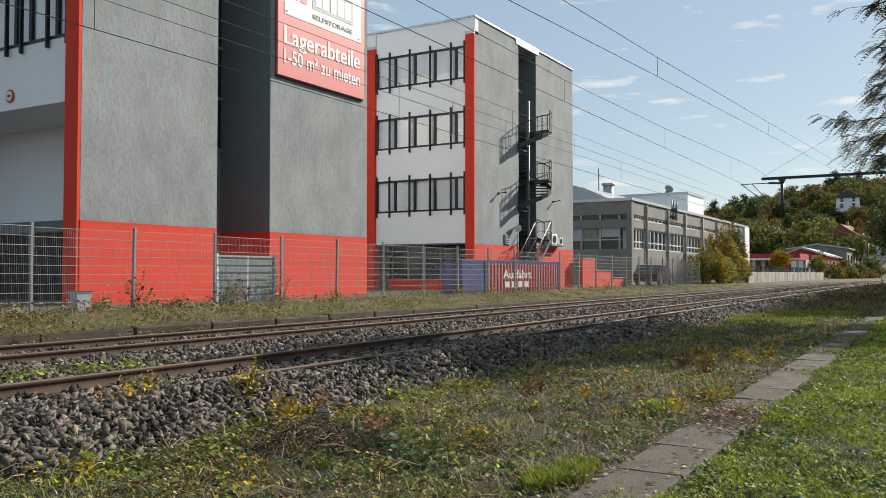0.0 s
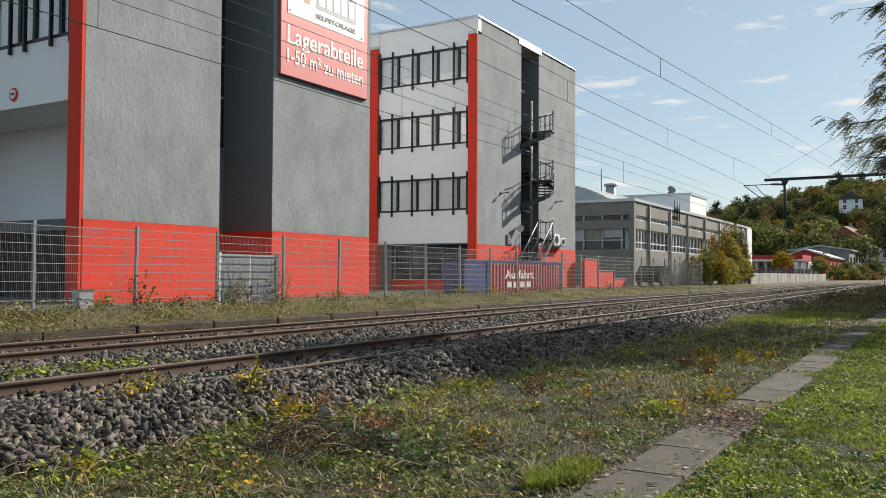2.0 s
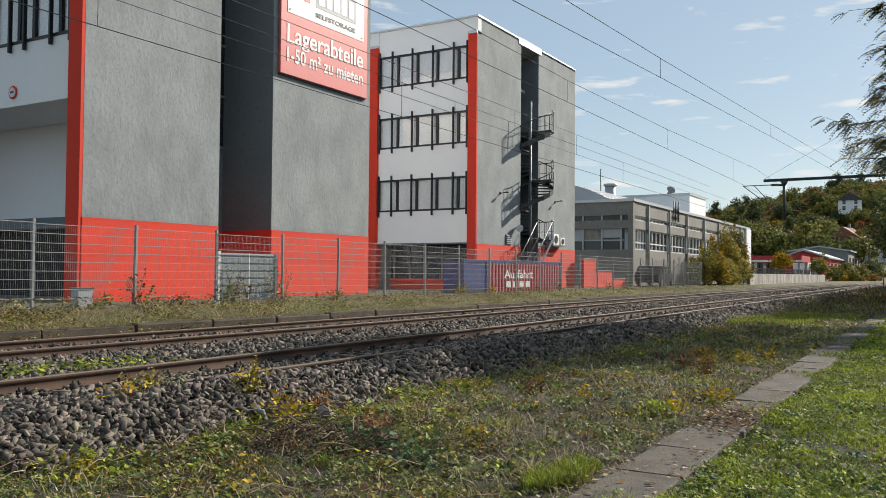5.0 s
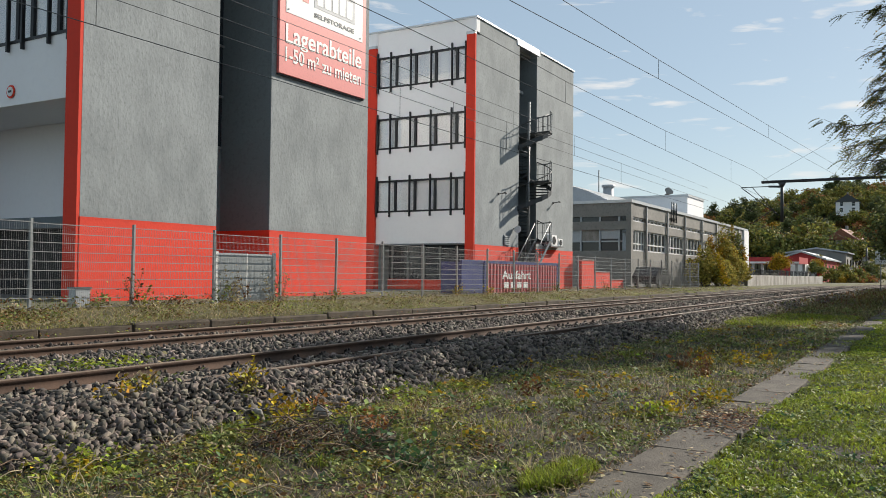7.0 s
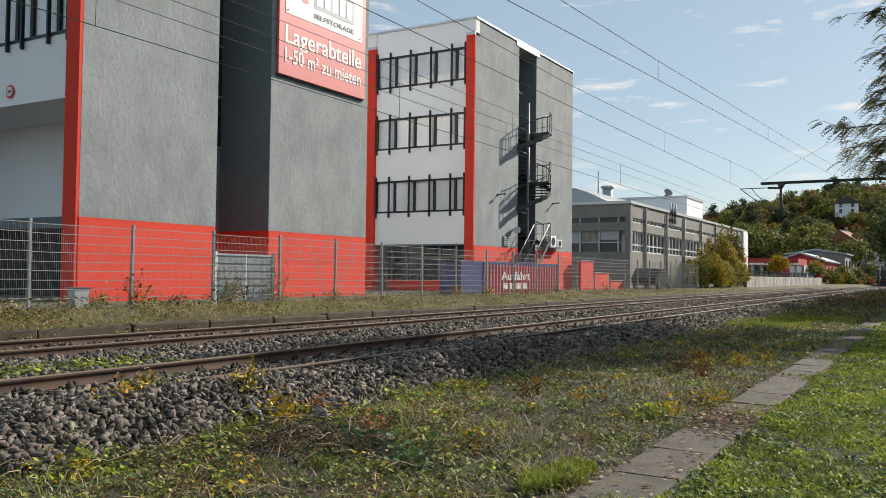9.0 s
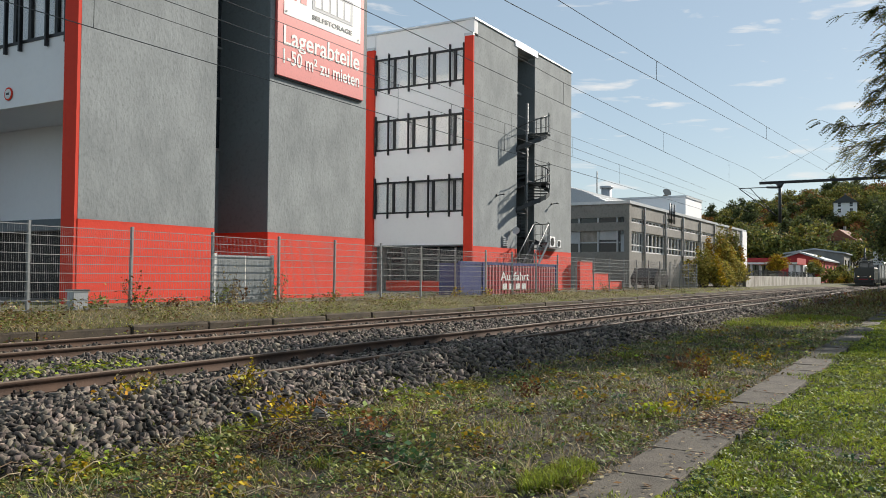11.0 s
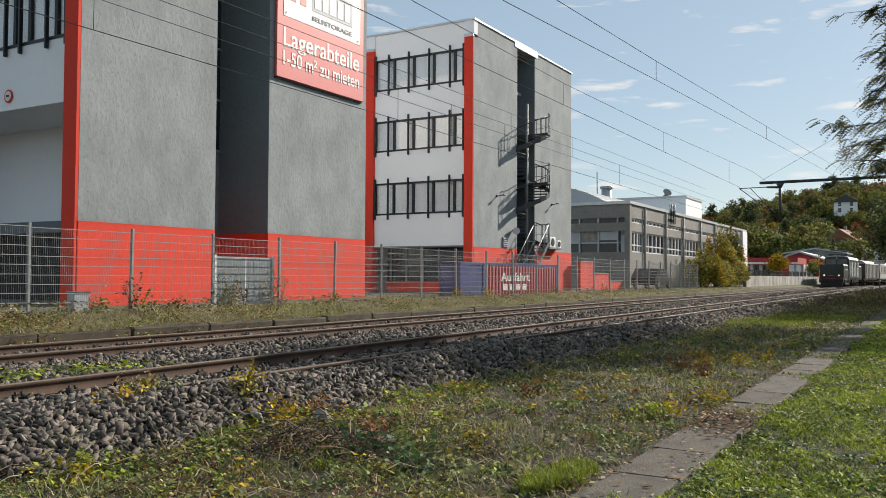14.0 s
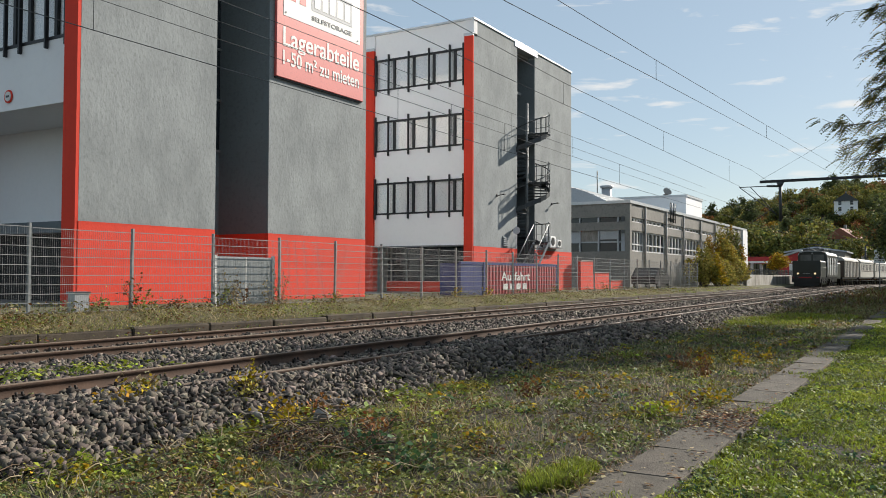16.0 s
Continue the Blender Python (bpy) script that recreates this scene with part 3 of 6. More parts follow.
def sign():
    x0, x1, z0, z1 = 21.63, 26.66, 8.27, 13.7
    s = thing("advertising_sign", 0, 0, 0, "large red and white advertising board fixed to a grey wall", "sign")
    y = 19.37
    part("board", B(x0, x1, y, FACE_Y - 0.02, z0, z1, bevel=0.015), SIGN_RED, s)
    # black strip stands in for the shadow along the board's bottom edge
    part("frame", B(x0 + 0.02, x1 - 0.02, y + 0.05, FACE_Y, z0 - 0.05, z0 + 0.02), BLACK_STEEL, s)
    part("white_panel", B(x0 + 0.32, x1 - 0.25, y - 0.012, y, 10.45, z1 - 0.3, bevel=0.005), SIGN_WHITE, s)
    lettering("Lagerabteile", 21.95, 26.36, 9.4, 10.06, y, SIGN_WHITE, s, 0.55)
    lettering("1-50 m\u00b2 zu mieten", 21.95, 26.36, 8.74, 9.25, y, SIGN_WHITE, s)
    lettering("SELFSTORAGE", 23.46, 25.84, 10.66, 10.83, y - 0.012, DARK_STEEL, s)
    part("logo_panel", B(23.46, 25.88, y - 0.02, y - 0.012, 11.02, 11.95), SIGN_GREY, s)
    for i in range(5):
        a = 23.6 + 0.445 * i
        bm = B(a, a + 0.34, y - 0.028, y - 0.02, 11.14, 11.8, bevel=0.004)
        part("logo_shape", bm, SIGN_WHITE, s)
    for a in (22.25, 22.8):
        part("logo_shape", B(a, a + 0.34, y - 0.022, y - 0.012, 11.06, 11.7, bevel=0.004), SIGN_RED, s)
    for xx in (22.08, 26.26):
        bm = bmesh.new()
        rod(bm, (xx, y - 0.035, 10.58), (xx, y - 0.012, 10.58), 0.03, 10)
        part("bolt", bm, GALVANISED, s)
    return s


sign()

# ---- grey office block further on ----


def office():
    x0, x1, y0, y1, top = 60.2, 104.0, 19.5, 34.0, 6.86
    h = thing("office_block", 0, 0, 0, "weathered grey concrete office block with flat roof", "building")
    bays = [x0, 64.1, 70.0, 75.6, 81.9, 88.0, 94.0, 99.0]
    for a, b in ((0.3, 3.3), (4.87, 5.5), (5.86, top)):
        part("wall", B(x0 + 0.2, x1, y0, y0 + 0.35, a, b), CONCRETE_GREY, h)
        part("wall", B(x0 - 0.0, x0 + 0.35, y0 + 0.35, y1, a, b), CONCRETE_GREY, h)
    part("wall", B(x0, x0 + 0.5, y0 - 0.05, y0 + 0.35, 0.3, top), CONCRETE_GREY, h)
    part("end_wall", B(x1 - 2.6, x1, y0 - 0.2, y1, 0.3, top - 0.02), WHITE_RENDER, h, "white end wall")
    part("roof", B(x0 - 0.1, x1 + 0.1, y0 - 0.12, y1, top, top + 0.22), ROOF_METAL, h)
    for i, (a, b) in enumerate(zip(bays, bays[1:])):
        part("pilaster", B(b - 0.16, b + 0.16, y0 - 0.07, y0, 0.3, top), CONCRETE_GREY, h)
        part("downpipe", rod(bmesh.new(), (b - 0.3, y0 - 0.12, 0.4), (b - 0.3, y0 - 0.12, top - 0.1), 0.07, 10), PIPE_PALE, h)
        for z0, z1 in ((3.3, 4.87), (5.5, 5.86)):
            w = part("window", B(a + 0.2, b - 0.2, y0 + 0.2, y0 + 0.25, z0, z1), GLASS_DARK, h)
            n = 5
            for k in range(n + 1):
                xx = a + 0.25 + (b - a - 0.5) * k / n
                part("mullion", B(xx - 0.05, xx + 0.05, y0 + 0.1, y0 + 0.2, z0, z1), SIGN_WHITE, w)
            for z in ([z0 + 0.05, z1 - 0.05] + ([z0 + 0.55] if z1 - z0 > 1 else [])):
                part("frame_rail", B(a + 0.2, b - 0.2, y0 + 0.12, y0 + 0.19, z - 0.05, z + 0.05), SIGN_WHITE, w)
    for z0, z1, k in ((3.3, 4.87, 8), (5.5, 5.86, 8)):
        w = part("window", B(x0 + 0.2, x0 + 0.25, y0 + 0.7, y1 - 1, z0, z1), GLASS_DARK, h)
        for i in range(k + 1):
            y = y0 + 0.9 + i * 1.5
            part("mullion", B(x0 + 0.05, x0 + 0.2, y - 0.06, y + 0.06, z0, z1), SHED_GREY, w)
        if z1 - z0 > 1:
            part("frame_rail", B(x0 + 0.08, x0 + 0.19, y0 + 0.7, y1 - 1, z0 + 0.65, z0 + 0.75), SHED_GREY, w)
        if z1 - z0 > 1:
            for i in range(k):
                part("blind", B(x0 + 0.19, x0 + 0.198, y0 + 0.96 + i * 1.5, y0 + 2.34 + i * 1.5, z0 + (0.75 if i % 3 else 0.9), z1), CONCRETE_LIGHT if i % 2 else SHED_GREY, w)
    bm = bmesh.new()
    pts = [(22 + 10 * (i / 12), top + 0.22 + 1.75 * math.sin(math.pi * i / 12)) for i in range(13)]
    prism(bm, pts, 0, x0 + 4, x1 - 18)
    b_roof = part("barrel_roof", bm, SHED_GREY, h)
    for k in range(20):
        a = math.pi * (k + 0.5) / 20
        yy, zz = 22 + 10 * (k + 0.5) / 20, top + 0.22 + 1.75 * math.sin(a)
        part("standing_seam", B(x0 + 3.95, x1 - 18, yy - 0.04, yy + 0.04, zz - 0.06, zz + 0.06), ROOF_METAL, b_roof)
    return h


office()

# concrete wall beside the line
wall_c = thing("concrete_wall", 0, 0, 0, "stained pale concrete wall beside the line", "wall", kind="structure")
for i in range(9):
    x = 82.2 + 5.2 * i
    part("wall_section", B(-2.59 + 40.0 * i, 2.59 + 40.0 * i, -0.15, 0.15, -0.2, 1.0, bevel=0.02), CONCRETE_LIGHT, wall_c, m=pose(x + 2.6, 15.5 + float(bend(x + 2.6)), 0.62, rz=turn_at(x + 2.6)) @ Matrix.Translation((-40.0 * i, 0, 0)))

# ---- train ----


# grey base colour carries the sky's reflection in the windscreen
CAB_GLASS = material("sky_toned_cab_glass", (0.12, 0.13, 0.13), 0.15, 0, (0.07, 0.08, 0.08), 1.5, 0.8)


def wheelset(parent, x, r, half=0.75):
    w = bmesh.new()
    for s in (-1, 1):
        rod(w, (0, s * half - 0.06, 0), (0, s * half + 0.06, 0), r, 24)
        rod(w, (0, s * half - 0.03, 0), (0, s * half + 0.085, 0), r * 0.3, 12)
        rod(w, (0, s * half + 0.05, 0), (0, s * half + 0.07, 0), r * 0.86, 20)
        for k in range(4):
            a = k * math.pi / 2
            rod(w, (0, s * (half + 0.065), 0), (r * 0.85 * math.cos(a), s * (half + 0.065), r * 0.85 * math.sin(a)), 0.05, 6)
    rod(w, (0, -half, 0), (0, half, 0), 0.09, 10)
    return part("wheelset", w, CLIP_STEEL, parent, m=pose(x, 0, r))


def locomotive():
    e = thing("locomotive", 0, 0, 0, "dark green electric locomotive with low bonnets and a pale roof", "locomotive")
    # the front of the bonnet is at x = 0, the rest lies behind it
    def bonnet(a, b):
        bm = bmesh.new()
        prism(bm, [(-1.4, 1.1), (1.4, 1.1), (1.4, 2.76), (1.3, 2.88), (-1.3, 2.88), (-1.4, 2.76)], 0, a, b)
        return bm
    part("bonnet", bonnet(0.35, 4.6), LOCO_GREEN, e)
    part("bonnet", bonnet(14.0, 18.2), LOCO_GREEN, e)
    bm = bmesh.new()
    prism(bm, [(-1.48, 1.15), (1.48, 1.15), (1.48, 3.58), (1.32, 3.84), (0.8, 3.98), (-0.8, 3.98), (-1.32, 3.84), (-1.48, 3.58)], 0, 4.7, 13.9)
    cab = part("cab", bm, LOCO_GREEN, e)
    bm = bmesh.new()
    prism(bm, [(-1.53, 3.56), (-1.35, 3.88), (-0.8, 4.04), (0.8, 4.04), (1.35, 3.88), (1.53, 3.56), (1.46, 3.56), (1.3, 3.82), (0.78, 3.96), (-0.78, 3.96), (-1.3, 3.82), (-1.46, 3.56)], 0, 4.55, 14.05)
    part("roof", bm, LOCO_ROOF, e, "pale metal roof")
    for y0, y1 in ((-1.22, -0.1), (0.1, 1.22)):
        w = part("windscreen", B(4.66, 4.7, y0, y1, 2.95, 3.62), CAB_GLASS, cab)
        part("frame", B(4.64, 4.67, y0 - 0.05, y1 + 0.05, 3.62, 3.68), BLACK_STEEL, w)
    for s in (-1, 1):
        for x in (5.0, 6.6, 8.2, 9.8, 11.4, 12.7):
            w = part("side_window", B(x, x + 0.85, s * 1.48 - 0.02, s * 1.48 + 0.02, 2.55, 3.3), GLASS_DARK, cab)
            part("frame", B(x - 0.06, x, s * 1.48 - 0.03, s * 1.48 + 0.03, 2.5, 3.35), SIGN_WHITE, w)
            # louvres in white, with the sun's reflection off the glossy side in their colour
            part("louvre_panel", B(x + 0.9, x + 1.35, s * 1.48 - 0.025, s * 1.48 + 0.025, 1.35, 3.3), SIGN_WHITE, cab, "louvred panel coloured white for sun glare on the cab side")
        for x in (4.85, 13.75):
            part("grab_rail", rod(bmesh.new(), (x, s * 1.54, 1.3), (x, s * 1.54, 3.0), 0.03, 6), SIGN_WHITE, cab)
    for x in (4.9, 5.9, 6.9, 12.0, 13.2):
        bm = bmesh.new()
        for s in (-0.9, 0.9):
            rod(bm, (x, s, 3.95), (x, s, 4.28), 0.07, 8)
        rod(bm, (x, -1.1, 4.28), (x, 1.1, 4.28), 0.03, 6)
        part("roof_insulator", bm, DARK_STEEL, e)
    for s in (-0.6, 0.6):
        part("roof_conductor", rod(bmesh.new(), (4.8, s, 4.32), (13.4, s, 4.32), 0.025, 6), DARK_STEEL, e)
    part("lamp_board", B(0.3, 0.35, -0.5, 0.5, 1.38, 1.62), BLACK_STEEL, e)
    for k in range(5):
        part("plate_bar", B(0.28, 0.3, -0.34 + 0.15 * k, -0.24 + 0.15 * k, 1.45, 1.55), GALVANISED, e)
    part("red_band", B(-0.13, -0.12, -1.3, 1.3, 1.02, 1.12), SHED_RED, e)
    part("frame_beam", B(0.0, 18.6, -1.35, 1.35, 0.95, 1.15), BLACK_STEEL, e)
    part("buffer_beam", B(-0.12, 0.25, -1.4, 1.4, 0.55, 1.2, bevel=0.03), BLACK_STEEL, e)
    part("rail_guard", B(-0.05, 0.1, -1.25, 1.25, 0.15, 0.55), BLACK_STEEL, e)
    for s in (-1, 1):
        bm = bmesh.new()
        rod(bm, (-0.55, s * 0.88, 1.02), (-0.1, s * 0.88, 1.02), 0.09, 12)
        rod(bm, (-0.62, s * 0.88, 1.02), (-0.55, s * 0.88, 1.02), 0.24, 20)
        part("buffer", bm, BLACK_STEEL, e)
        bm = bmesh.new()
        rod(bm, (0.2, s * 0.85, 1.5), (0.36, s * 0.85, 1.5), 0.1, 16)
        part("headlight", bm, LAMP_GLOW, e, "lit round headlamp")
        bm = bmesh.new()
        tube(bm, [(0.4, s * 1.42, 1.2), (0.4, s * 1.42, 2.2), (4.4, s * 1.42, 2.2), (4.4, s * 1.42, 1.2)], 0.025)
        part("handrail", bm, SIGN_WHITE, e)
    bm = bmesh.new()
    rod(bm, (4.6, 0, 3.75), (4.72, 0, 3.75), 0.1, 16)
    part("headlight", bm, GALVANISED, e)
    for x in (6.0, 12.4):
        bm = bmesh.new()
        for s in (-1, 1):
            tube(bm, [(x - 0.7, s * 0.5, 4.1), (x + 0.9, s * 0.55, 4.45), (x - 0.2, s * 0.45, 4.75)], 0.03)
            rod(bm, (x - 0.8, s * 0.5, 4.0), (x - 0.8, s * 0.5, 4.14), 0.07)
        rod(bm, (x - 0.2, -0.85, 4.78), (x - 0.2, 0.85, 4.78), 0.04)
        part("pantograph", bm, DARK_STEEL, e, "folded pantograph")
    for x in (1.6, 3.6, 5.6, 12.8, 14.8, 16.8):
        wheelset(e, x, 0.62)
    for s in (-1, 1):
        for a, b in ((0.9, 6.4), (12.1, 17.6)):
            part("bogie_frame", B(a, b, s * 1.0 - 0.05, s * 1.0 + 0.05, 0.55, 1.0, bevel=0.03), BLACK_STEEL, e)
        for x in (1.0, 2.5, 4.6, 8.0, 9.5):
            part("brake_pipe", rod(bmesh.new(), (x, s * 1.46, 1.06), (x + 1.2, s * 1.46, 0.7), 0.035, 6), GALVANISED, e)
            part("side_box", B(x, x + 0.7, s * 1.3 - 0.12, s * 1.3 + 0.12, 0.5, 0.95, bevel=0.03), BLACK_STEEL, e)
    return e


COACH_ROOF = material("coach_roof", (0.36, 0.35, 0.32), 0.7, 0, None, 1, 0.5)


def coach(length, wall, label, posts):
    c = thing("railway_coach", 0, 0, 0, label, "railway coach", "coaches of the train")
    bm = bmesh.new()
    prism(bm, [(-1.42, 1.1), (1.42, 1.1), (1.42, 3.2), (-1.42, 3.2)], 0, 0, length)
    body = part("body", bm, wall, c)
    bm = bmesh.new()
    pts = [(1.5 * math.cos(a), 3.2 + 0.62 * math.sin(a)) for a in [math.pi * i / 10 for i in range(11)]]
    prism(bm, pts, 0, -0.15, length + 0.15)
    part("roof", bm, COACH_ROOF, c)
    n = int(length / 1.5)
    for s in (-1, 1):
        for i in range(n):
            x = 0.7 + (length - 1.4) * (i + 0.5) / n
            w = part("window", B(x - 0.42, x + 0.42, s * 1.42 - 0.015, s * 1.42 + 0.015, 1.3 if posts else 2.1, 2.95), SHADE_DARK, body)
        if posts:
            for i in range(n + 1):
                x = 0.35 + (length - 0.7) * i / n
                part("wall_post", B(x - 0.15, x + 0.15, s * 1.45 - 0.03, s * 1.44 + 0.03, 1.15, 3.15), COACH_GREY, body, "pale wooden post")
        else:
            part("waist_band", B(0.0, length, s * 1.43 - 0.015, s * 1.43 + 0.015, 1.95, 2.02), COACH_BROWN, body)
    part("end_door", B(-0.03, 0, -0.45, 0.45, 1.15, 3.0), COACH_BROWN, body)
    part("underframe", B(0, length, -1.2, 1.2, 0.85, 1.1), BLACK_STEEL, c)
    for s in (-1, 1):
        part("step_board", B(0.5, length - 0.5, s * 1.45 - 0.12, s * 1.45 + 0.12, 0.6, 0.65), BLACK_STEEL, c)
        bm = bmesh.new()
        for x0, d in ((0, -1), (length, 1)):
            rod(bm, (x0, s * 0.88, 1.02), (x0 + d * 0.45, s * 0.88, 1.02), 0.08, 10)
            rod(bm, (x0 + d * 0.45, s * 0.88, 1.02), (x0 + d * 0.52, s * 0.88, 1.02), 0.22, 16)
        part("buffer", bm, BLACK_STEEL, c)
    for x in (1.6, 3.4, length - 3.4, length - 1.6):
        wheelset(c, x, 0.48)
    return c


TRAIN = [(locomotive(), 0.0)]
at = 19.6
for length, wall, label in ((13.5, COACH_BROWN, "old brown wooden railway coach with pale posts"), (13.0, COACH_GREY, "pale grey vintage railway coach with dark windows"), (13.0, COACH_GREY, "pale grey vintage railway coach with dark windows"), (18.0, COACH_BROWN, "brown vintage railway coach with pale posts"), (18.0, COACH_GREY, "pale grey vintage railway coach with dark windows")):
    TRAIN.append((coach(length, wall, label, wall == COACH_BROWN), at))
    at += length + 1.1

# ---- things about the buildings ----


def spiral_stair():
    cx, cy, r = 42.15, 19.45, 1.25
    s = thing("spiral_stair", 0, 0, 0, "dark steel spiral stair with railings in a wall recess", "staircase")
    bm = bmesh.new()
    rod(bm, (cx, cy, 0.6), (cx, cy, 11.0), 0.075, 10)
    part("pole", bm, GALVANISED, s)
    rise, per = 3.3, 18
    start = radians(-20)
    n = int((9.25 - 3.25) / rise * per)
    outer, upper = [], []
    for i in range(n + 1):
        z = 3.25 + i * rise / per
        a = start + i * math.tau / per
        b = a + math.tau / per * 1.05
        bm = bmesh.new()
        pts = [(cx + 0.07 * math.cos(a), cy + 0.07 * math.sin(a)), (cx + r * math.cos(a), cy + r * math.sin(a)), (cx + r * math.cos(b), cy + r * math.sin(b)), (cx + 0.07 * math.cos(b), cy + 0.07 * math.sin(b))]
        prism(bm, pts, 2, z - 0.05, z)
        part("tread", bm, DARK_STEEL, s)
        e = Vector((cx + (r + 0.02) * math.cos(a), cy + (r + 0.02) * math.sin(a), z))
        outer.append(e)
        upper.append(e + Vector((0, 0, 1.05)))
        bm = bmesh.new()
        rod(bm, e - Vector((0, 0, 0.1)), e + Vector((0, 0, 1.05)), 0.016, 5)
        part("baluster", bm, DARK_STEEL, s)
    bm = bmesh.new()
    tube(bm, upper, 0.028)
    part("handrail", bm, DARK_STEEL, s)
    for p, q in zip(outer, outer[1:]):
        st = bmesh.new()
        d = (q - p).normalized().cross(Vector((0, 0, 1))) * 0.02
        vs = [st.verts.new(v) for v in (p + d - Vector((0, 0, .2)), q + d - Vector((0, 0, .2)), q + d + Vector((0, 0, .05)), p + d + Vector((0, 0, .05)))]
        vt = [st.verts.new(v) for v in (p - d - Vector((0, 0, .2)), q - d - Vector((0, 0, .2)), q - d + Vector((0, 0, .05)), p - d + Vector((0, 0, .05)))]
        for k in range(4):
            st.faces.new((vs[k], vs[(k + 1) % 4], vt[(k + 1) % 4], vt[k]))
        st.faces.new(vs)
        st.faces.new(vt[::-1])
        part("stringer", st, DARK_STEEL, s)
    for z in (3.2, 6.5, 9.2):
        bm = bmesh.new()
        pts = [(cx, cy)] + [(cx + (r + 0.05) * math.cos(a), cy + (r + 0.05) * math.sin(a)) for a in [radians(-95 + 12 * k) for k in range(9)]] + [(cx + r, cy + 1.6), (cx, cy + 1.6)]
        prism(bm, pts, 2, z, z + 0.09)
        part("landing", bm, DARK_STEEL, s)
        arc = [Vector((cx + r * 1.02 * math.cos(a), cy + r * 1.02 * math.sin(a), z + 1.15)) for a in [radians(-90 + 15 * k) for k in range(8)]]
        part("landing_rail", tube(bmesh.new(), arc, 0.028), GALVANISED, s)
        part("landing_rail", tube(bmesh.new(), [p - Vector((0, 0, 0.55)) for p in arc], 0.016), GALVANISED, s)
        for p in arc:
            part("baluster", rod(bmesh.new(), p - Vector((0, 0, 1.15)), p, 0.018, 5), GALVANISED, s)
        part("bracket", B(cx - 0.06, cx + 0.06, cy, cy + 2.2, z - 0.12, z), DARK_STEEL, s)
    # the straight flight to the yard
    for side in (-0.45, 0.45):
        bm = bmesh.new()
        a, b = Vector((cx - 0.1, cy - 0.9 + side, 3.25)), Vector((cx - 3.0, cy - 0.9 + side, 0.6))
        tube(bm, [a, b], 0.07, 4)
        tube(bm, [a + Vector((0, 0, 1.0)), b + Vector((0, 0, 1.0))], 0.028)
        for k in range(6):
            p = a.lerp(b, k / 5)
            rod(bm, p, p + Vector((0, 0, 1.0)), 0.018, 5)
        part("flight_rail", bm, GALVANISED, s)
    for k in range(13):
        x, z = cx - 0.1 - 2.9 * (k + 0.5) / 13, 3.25 - 2.65 * (k + 0.5) / 13
        part("step", B(x - 0.13, x + 0.13, cy - 1.32, cy - 0.48, z - 0.02, z + 0.02), GALVANISED, s)


spiral_stair()


def air_conditioner():
    a = thing("air_conditioner", 0, 0, 0, "white air conditioning units on a wall shelf", "air conditioner")
    for x, w, hgt in ((44.6, 0.8, 0.62), (45.7, 0.55, 0.45)):
        u = part("unit", B(x, x + w, FACE_Y - 0.4, FACE_Y - 0.08, 3.12, 3.12 + hgt, bevel=0.02), WHITE_RENDER, a)
        bm = bmesh.new()
        rod(bm, (x + w * 0.45, FACE_Y - 0.42, 3.12 + hgt / 2), (x + w * 0.45, FACE_Y - 0.4, 3.12 + hgt / 2), hgt * 0.38, 20)
        part("fan", bm, BLACK_STEEL, u)
    part("shelf", B(44.4, 46.4, FACE_Y - 0.45, FACE_Y, 3.04, 3.1), GALVANISED, a)
    v = thing("wall_vent", 0, 0, 0, "grey louvred vent in the wall", "vent")
    part("vent_frame", B(39.2, 39.85, FACE_Y - 0.04, FACE_Y, 2.95, 3.5), GALVANISED, v)
    for k in range(5):
        part("louvre", B(39.25, 39.8, FACE_Y - 0.08, FACE_Y - 0.04, 3.0 + k * 0.1, 3.05 + k * 0.1), SHED_GREY, v)
    f = thing("floodlight", 0, 0, 0, "round white floodlight on the wall", "lamp")
    bm = bmesh.new()
    rod(bm, (40.3, FACE_Y - 0.3, 3.85), (40.45, FACE_Y - 0.15, 3.9), 0.2, 16, 0.12)
    part("reflector", bm, SIGN_WHITE, f)
    part("arm", B(40.4, 40.46, FACE_Y - 0.2, FACE_Y, 3.86, 3.92), BLACK_STEEL, f)


air_conditioner()


GATE_GREY = material("blue_grey_gate_sheet", (0.27, 0.3, 0.31), 0.6, 0.1, (0.21, 0.235, 0.245), 1.5, 0.6)


